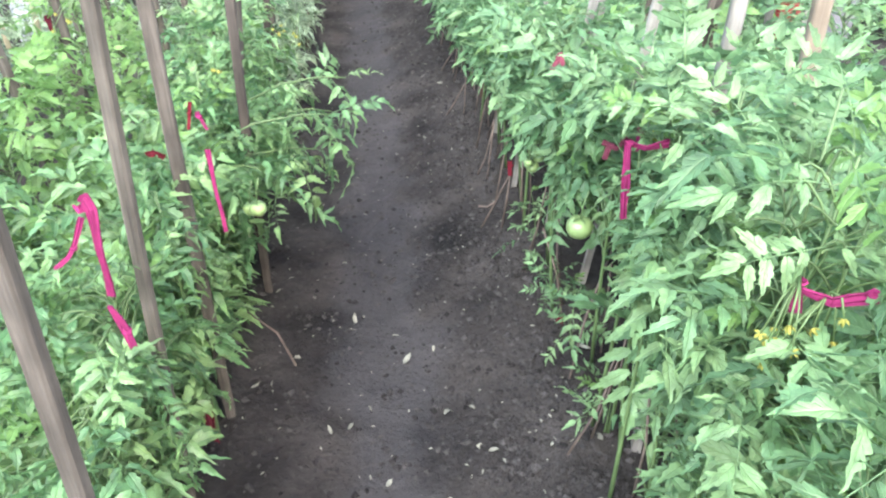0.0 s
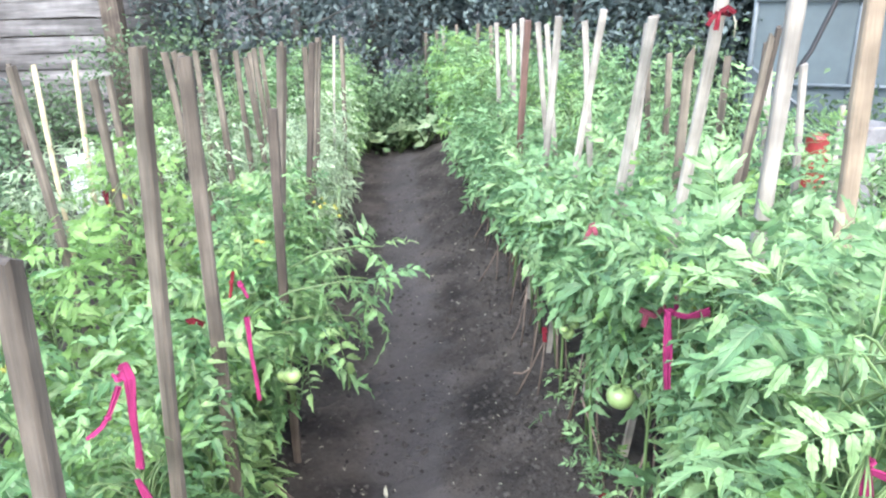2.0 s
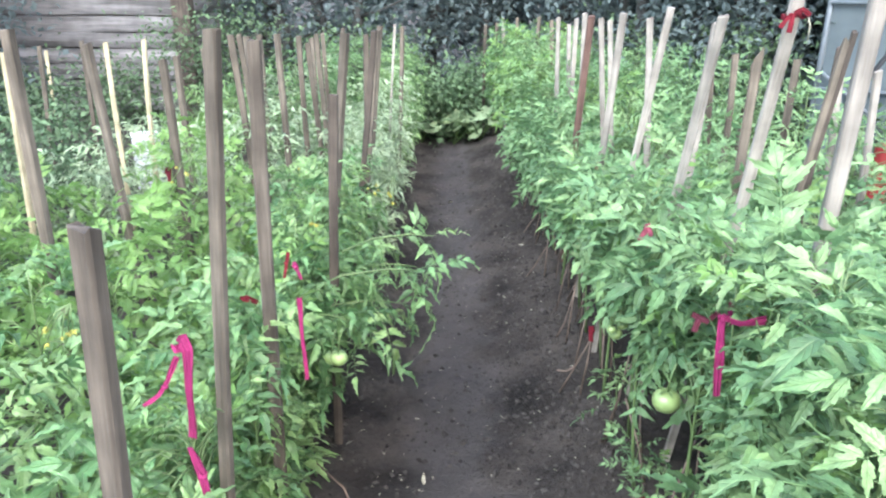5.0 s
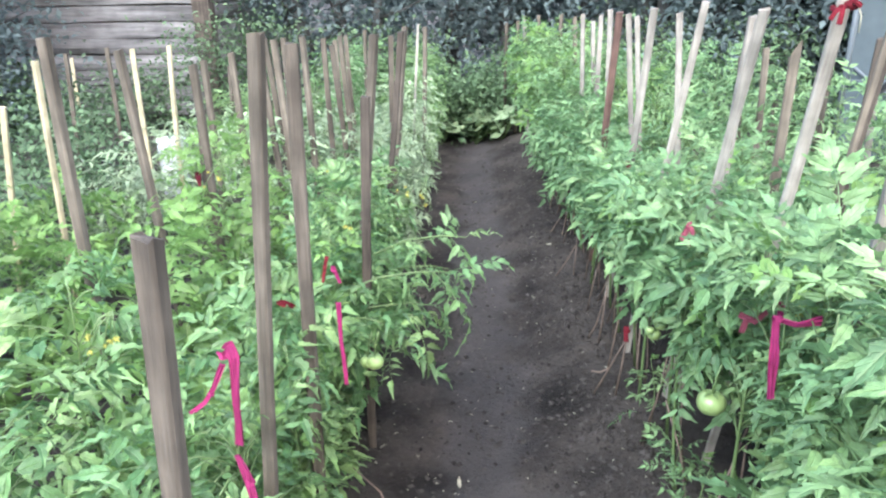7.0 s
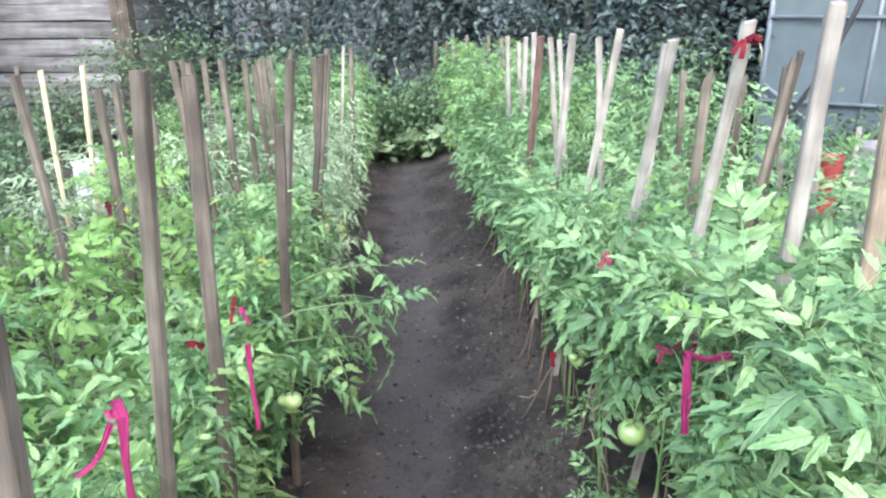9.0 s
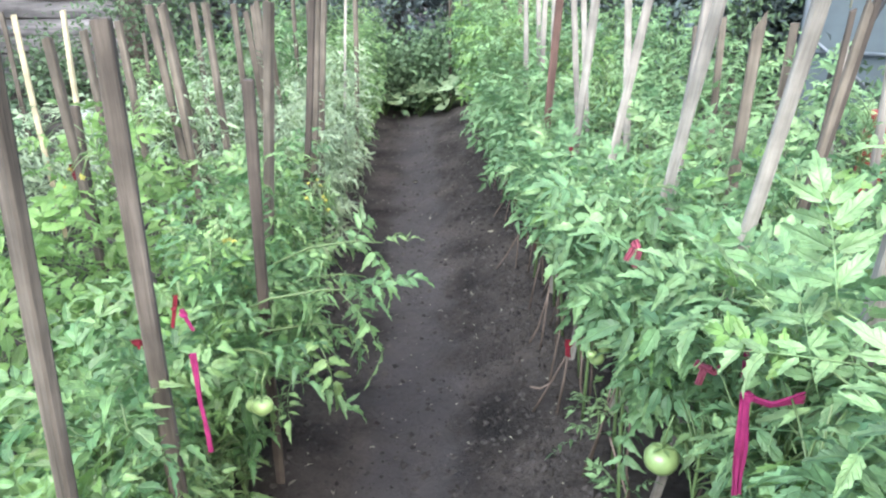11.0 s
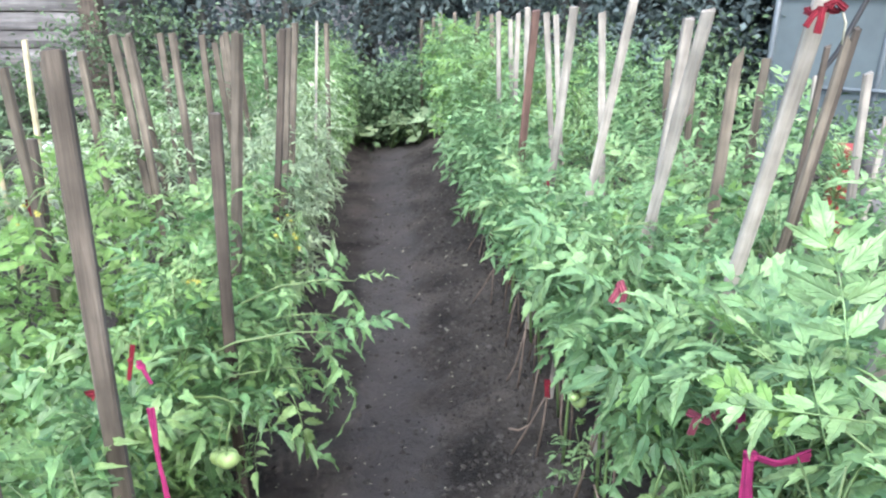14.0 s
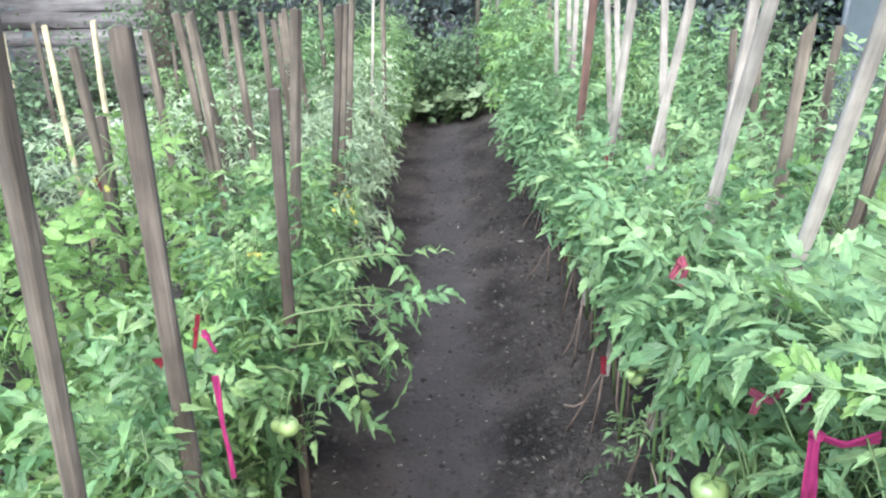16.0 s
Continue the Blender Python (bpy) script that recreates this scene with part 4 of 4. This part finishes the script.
tie(DEEP, CRIMSON, [[(-0.756, 1.97, 0.693), (-0.735, 1.96, 0.70), (-0.716, 1.97, 0.684)]], [(-0.735, 1.965, 0.69)], 0.016, 15)
tie(OLD, MAROON, [[(-1.44, 2.86, 0.76), (-1.43, 2.85, 0.71)]], [(-1.44, 2.86, 0.74)], 0.022, 16)
tie("red cloth rag knotted round the top of a stake", CRIMSON, [[(0.366, 1.962, 1.358), (0.368, 1.946, 1.356), (0.385, 1.941, 1.362), (0.402, 1.946, 1.36), (0.405, 1.965, 1.358), (0.386, 1.98, 1.36), (0.366, 1.962, 1.358)],
    [(0.374, 1.94, 1.36), (0.365, 1.934, 1.352), (0.358, 1.932, 1.340)], [(0.378, 1.94, 1.364), (0.376, 1.934, 1.35), (0.374, 1.932, 1.332)], [(0.38, 1.94, 1.364), (0.392, 1.935, 1.372), (0.407, 1.938, 1.362)]], [(0.376, 1.939, 1.362), (0.388, 1.939, 1.364)], 0.009, 17)


# ---- flowering trusses ----
def truss(x, y, z, count, seed):
    """A drooping truss of small star-shaped flowers on a forked stalk."""
    rng = random.Random(seed)
    base = empty("flower_truss", pose(x, y, z), "truss of small yellow tomato flowers on a green stalk", "flower", "tomato flower trusses")
    v, f = [], []
    a = Vector((0.03, 0.03, 0.05))
    for k in range(count):
        e = Vector((rng.gauss(0, 0.024), rng.gauss(0, 0.012), rng.gauss(-0.005, 0.016)))
        tube(v, f, [a, a.lerp(e, 0.55) + Vector((0, 0, 0.014)), e], [0.0018, 0.0015, 0.001], 4)
        child("flower", FLOWERS, base, Matrix.Translation(e) @ pose(0, 0, 0, rng.uniform(-70, 70), rng.uniform(-40, 40), rng.uniform(0, 360)) @ Matrix.Scale(rng.uniform(0.8, 1.15), 4))
    child("stalk", mesh_of("truss_stalk", v, f, STEM), base)


for k, (x, y, z, n) in enumerate(((0.355, 1.17, 0.885, 7), (0.39, 1.16, 0.87, 5), (-0.93, 1.55, 0.80, 6), (-0.52, 2.45, 0.83, 4), (-1.16, 2.5, 0.86, 4), (-0.70, 2.25, 0.80, 3))):
    truss(x, y, z, n, 500 + k)


# ---- litter on the soil ----
def scrap(x, y, size, seed, turn):
    rng = random.Random(seed)
    v, f = [], []
    leaflet(v, f, (0, 0, 0.006), 0, size, size * rng.uniform(0.3, 0.6), rng.uniform(-0.5, 0.5), rng.uniform(0.2, 1.0), rng, 5, rng.uniform(-0.6, 0.6))
    ob = new("dry_leaf", mesh_of("dry_leaf", v, f, SCRAP))
    ob.matrix_basis = pose(x, y, soil(x, y) + 0.001, rng.uniform(-12, 12), rng.uniform(-8, 8), turn)
    tagged(ob, "small withered pale leaf lying on the soil", "leaf", "withered leaves on the path")


rng = random.Random(77)
for x, y, size in ((-0.353, 1.784, 0.04), (-0.317, 1.808, 0.03), (-0.364, 2.243, 0.04), (-0.246, 2.191, 0.03), (-0.063, 1.835, 0.035), (0.021, 1.715, 0.03), (0.05, 1.691, 0.03), (-0.196, 1.637, 0.03),
                   (-0.63, 2.289, 0.04), (-0.645, 2.36, 0.04), (-0.606, 1.922, 0.03), (-0.552, 1.956, 0.03), (-0.498, 2.067, 0.028), (-0.192, 2.045, 0.045), (-0.274, 1.896, 0.02), (0.0, 1.859, 0.025),
                   (-0.055, 2.519, 0.028), (-0.63, 2.465, 0.03), (-0.107, 2.112, 0.025), (-0.461, 2.577, 0.022), (-0.245, 3.547, 0.05), (-0.209, 3.29, 0.028), (-0.42, 2.923, 0.02), (-0.016, 2.993, 0.03),
                   (0.297, 2.044, 0.045), (0.309, 1.718, 0.035), (-0.101, 3.319, 0.03), (-0.275, 4.275, 0.04), (-0.178, 4.114, 0.04), (-0.52, 2.41, 0.045), (-0.37, 3.469, 0.03), (-0.40, 3.9, 0.03), (-0.55, 4.5, 0.03), (-0.75, 5.1, 0.04)):
    scrap(x, y, size, rng.randrange(9999), rng.uniform(0, 360))


def forked_twig(pts_list, label):
    x, y = pts_list[0][0][0], pts_list[0][0][1]
    base = empty("dry_twig", pose(x, y, 0), label, "twig", "bare twigs at the stems")
    for pts in pts_list:
        v, f = [], []
        tube(v, f, [(p[0] - x, p[1] - y, p[2]) for p in pts], [0.0038, 0.0034, 0.0026][: len(pts)], 5)
        child("branch", mesh_of("branch", v, f, DRY), base)


BARE = "bare forked brown twig leaning on the soil bank"
forked_twig([[(0.02, 2.70, 0.04), (0.07, 2.69, 0.16), (0.125, 2.68, 0.30)], [(0.10, 2.67, 0.07), (0.115, 2.67, 0.2), (0.125, 2.68, 0.32)], [(0.02, 2.72, 0.14), (0.05, 2.70, 0.15), (0.08, 2.69, 0.18)]], BARE)
forked_twig([[(0.0, 3.08, 0.05), (0.04, 3.07, 0.15), (0.07, 3.06, 0.3)], [(0.05, 3.05, 0.06), (0.06, 3.05, 0.18), (0.07, 3.06, 0.32)]], BARE)
forked_twig([[(-0.16, 3.72, 0.03), (-0.10, 3.70, 0.14), (-0.05, 3.70, 0.24)], [(-0.06, 3.66, 0.05), (-0.055, 3.68, 0.15), (-0.05, 3.70, 0.28)]], BARE)
forked_twig([[(-0.22, 4.3, 0.03), (-0.17, 4.28, 0.13), (-0.10, 4.28, 0.24)], [(-0.14, 4.2, 0.04), (-0.12, 4.25, 0.14), (-0.10, 4.28, 0.26)]], BARE)
forked_twig([[(0.17, 2.18, 0.03), (0.21, 2.17, 0.06), (0.26, 2.16, 0.10)]], BARE)
forked_twig([[(0.29, 1.75, 0.04), (0.32, 1.80, 0.12), (0.36, 1.83, 0.26)], [(0.35, 1.72, 0.05), (0.36, 1.77, 0.16), (0.37, 1.83, 0.34)]], BARE)
forked_twig([[(-0.50, 2.02, 0.0), (-0.56, 2.08, 0.07), (-0.66, 2.12, 0.12)]], "curved bare stem drooping to the soil")


def clods():
    rng = random.Random(14)
    v, f = [], []
    for k in range(15000):
        y = 1.2 + 5.4 * rng.random() ** 1.6
        u = rng.gauss(0.33, 0.13) if rng.random() < 0.5 else rng.uniform(-0.6, 0.5)
        if abs(u) > 0.75:
            continue
        x = row_x(y, u)
        r = 0.0022 + 0.012 * rng.random() ** 5
        c = Vector((x, y, soil(x, y) + r * 0.15))
        b = len(v)
        for d in ((1, 0, 0), (-1, 0, 0), (0, 1, 0), (0, -1, 0), (0, 0, 0.8), (0, 0, -0.8)):
            v.append(tuple(c + Vector(d) * r * rng.uniform(0.7, 1.3) + Vector((rng.gauss(0, 0.2), rng.gauss(0, 0.2), 0)) * r))
        f += [tuple(b + i for i in t) for t in ((0, 2, 4), (2, 1, 4), (1, 3, 4), (3, 0, 4), (2, 0, 5), (1, 2, 5), (3, 1, 5), (0, 3, 5))]
    tagged(new("soil_clods", mesh_of("soil_clods", v, f, CLOD, False)), "loose dark crumbs and clods of garden soil", "soil", kind="stuff")
    v, f = [], []
    for k in range(420):
        y = 1.3 + 5.3 * rng.random() ** 1.5
        x = row_x(y, rng.uniform(-0.5, 0.5))
        w = rng.uniform(0, 6.28)
        blade(v, f, Vector((x, y, soil(x, y) + 0.004)), Vector((math.cos(w), math.sin(w), rng.uniform(0, 0.4))), Vector((0, 0, 1)), rng.uniform(0.006, 0.018), rng.uniform(0.003, 0.008))
    tagged(new("plant_crumbs", mesh_of("plant_crumbs", v, f, SCRAP)), "tiny pale bits of dry plant matter strewn on soil", "litter", kind="stuff")


clods()


# ---- things in the distance ----
def barrel(x, y, r, h, mat, label, name):
    base = empty(name, pose(x, y, -0.01), label, "barrel")
    prof = [(0.0, 0.0), (r * 0.94, 0.0), (r, 0.02), (r, h * 0.3), (r * 1.03, h * 0.32), (r, h * 0.34), (r, h * 0.66), (r * 1.03, h * 0.68), (r, h * 0.7), (r * 0.98, h - 0.02), (r * 1.02, h), (r * 0.93, h), (r * 0.9, h - 0.06), (0, h - 0.06)]
    v, f = [], []
    k = 24
    for a, z in prof:
        v += [(a * math.cos(6.2832 * j / k), a * math.sin(6.2832 * j / k), z) for j in range(k)]
    f = [(i * k + j, i * k + (j + 1) % k, (i + 1) * k + (j + 1) % k, (i + 1) * k + j) for i in range(len(prof) - 1) for j in range(k)]
    child("body", mesh_of("barrel_body", v, f, mat), base)


barrel(1.87, 5.0, 0.07, 0.52, RED_PAINT, "red plastic bucket standing among the plants", "red_bucket")
barrel(2.14, 5.05, 0.14, 0.58, STONE, "grey metal barrel standing near the greenhouse", "grey_barrel")
barrel(-2.86, 5.0, 0.10, 0.40, WHITE, "whitish plastic bucket standing among low shrubs", "white_bucket")
v, f = [], []
tube(v, f, [(2.45, 6.0, 1.9), (2.3, 6.05, 1.3), (2.18, 6.1, 0.9), (2.0, 6.15, 0.55), (1.95, 6.15, 0.0)], [0.018] * 5, 7)
tagged(new("black_hose", mesh_of("black_hose", v, f, HOSE)), "black rubber hose hanging down beside the greenhouse", "hose")


v, f = [], []
tube(v, f, [(0.404, 1.942, 1.36), (0.409, 1.936, 1.345), (0.409, 1.936, 1.318)], [0.0016, 0.0016, 0.0014], 6)
tagged(new("white_string", mesh_of("white_string", v, f, SCRAP)), "short white string hanging from the red rag", "string")


def broad_leaf():
    v, f = [(0, 0, -0.012)], []
    k = 20
    for ring, r in ((0, 0.035), (1, 0.075)):
        for j in range(k):
            w = 2 * math.pi * j / k
            lobe = 1 + 0.13 * math.cos(5 * w) - 0.45 * math.exp(-((abs(w - math.pi)) / 0.22) ** 2)
            v.append((r * lobe * math.cos(w), r * lobe * math.sin(w), -0.004 * (1 - ring) - 0.012 * ring * abs(math.sin(2.5 * w))))
    for j in range(k):
        q = (j + 1) % k
        f += [(0, 1 + j, 1 + q), (1 + j, 1 + k + j, 1 + k + q, 1 + q)]
    return mesh_of("broad_leaf", v, f, LEAF_PALE_SHEEN)


BROAD = broad_leaf()


def squash(x, y, count, seed):
    rng = random.Random(seed)
    base = empty("squash_plant", pose(x, y, soil(x, y)), "low squash plant with broad pale green leaves", "plant", "squash plants at the path's end")
    v, f = [], []
    for k in range(count):
        w, r, h = rng.uniform(0, 6.283), rng.uniform(0.05, 0.25), rng.uniform(0.1, 0.26)
        e = Vector((r * math.cos(w), r * math.sin(w), h))
        tube(v, f, [(0, 0, 0), e * 0.5 + Vector((0, 0, 0.04)), e], [0.006, 0.005, 0.004], 5)
        child("leaf", BROAD, base, Matrix.Translation(e) @ pose(0, 0, 0, rng.uniform(-35, 35) + 15, rng.uniform(-30, 30), rng.uniform(0, 360)) @ Matrix.Scale(rng.uniform(0.7, 1.2), 4))
    child("stem", mesh_of("squash_stem", v, f, STEM), base)


for k, (x, y, n) in enumerate(((-1.28, 6.85, 8), (-1.0, 6.95, 9), (-0.75, 6.9, 8), (-0.98, 7.2, 7))):
    squash(x, y, n, 300 + k)
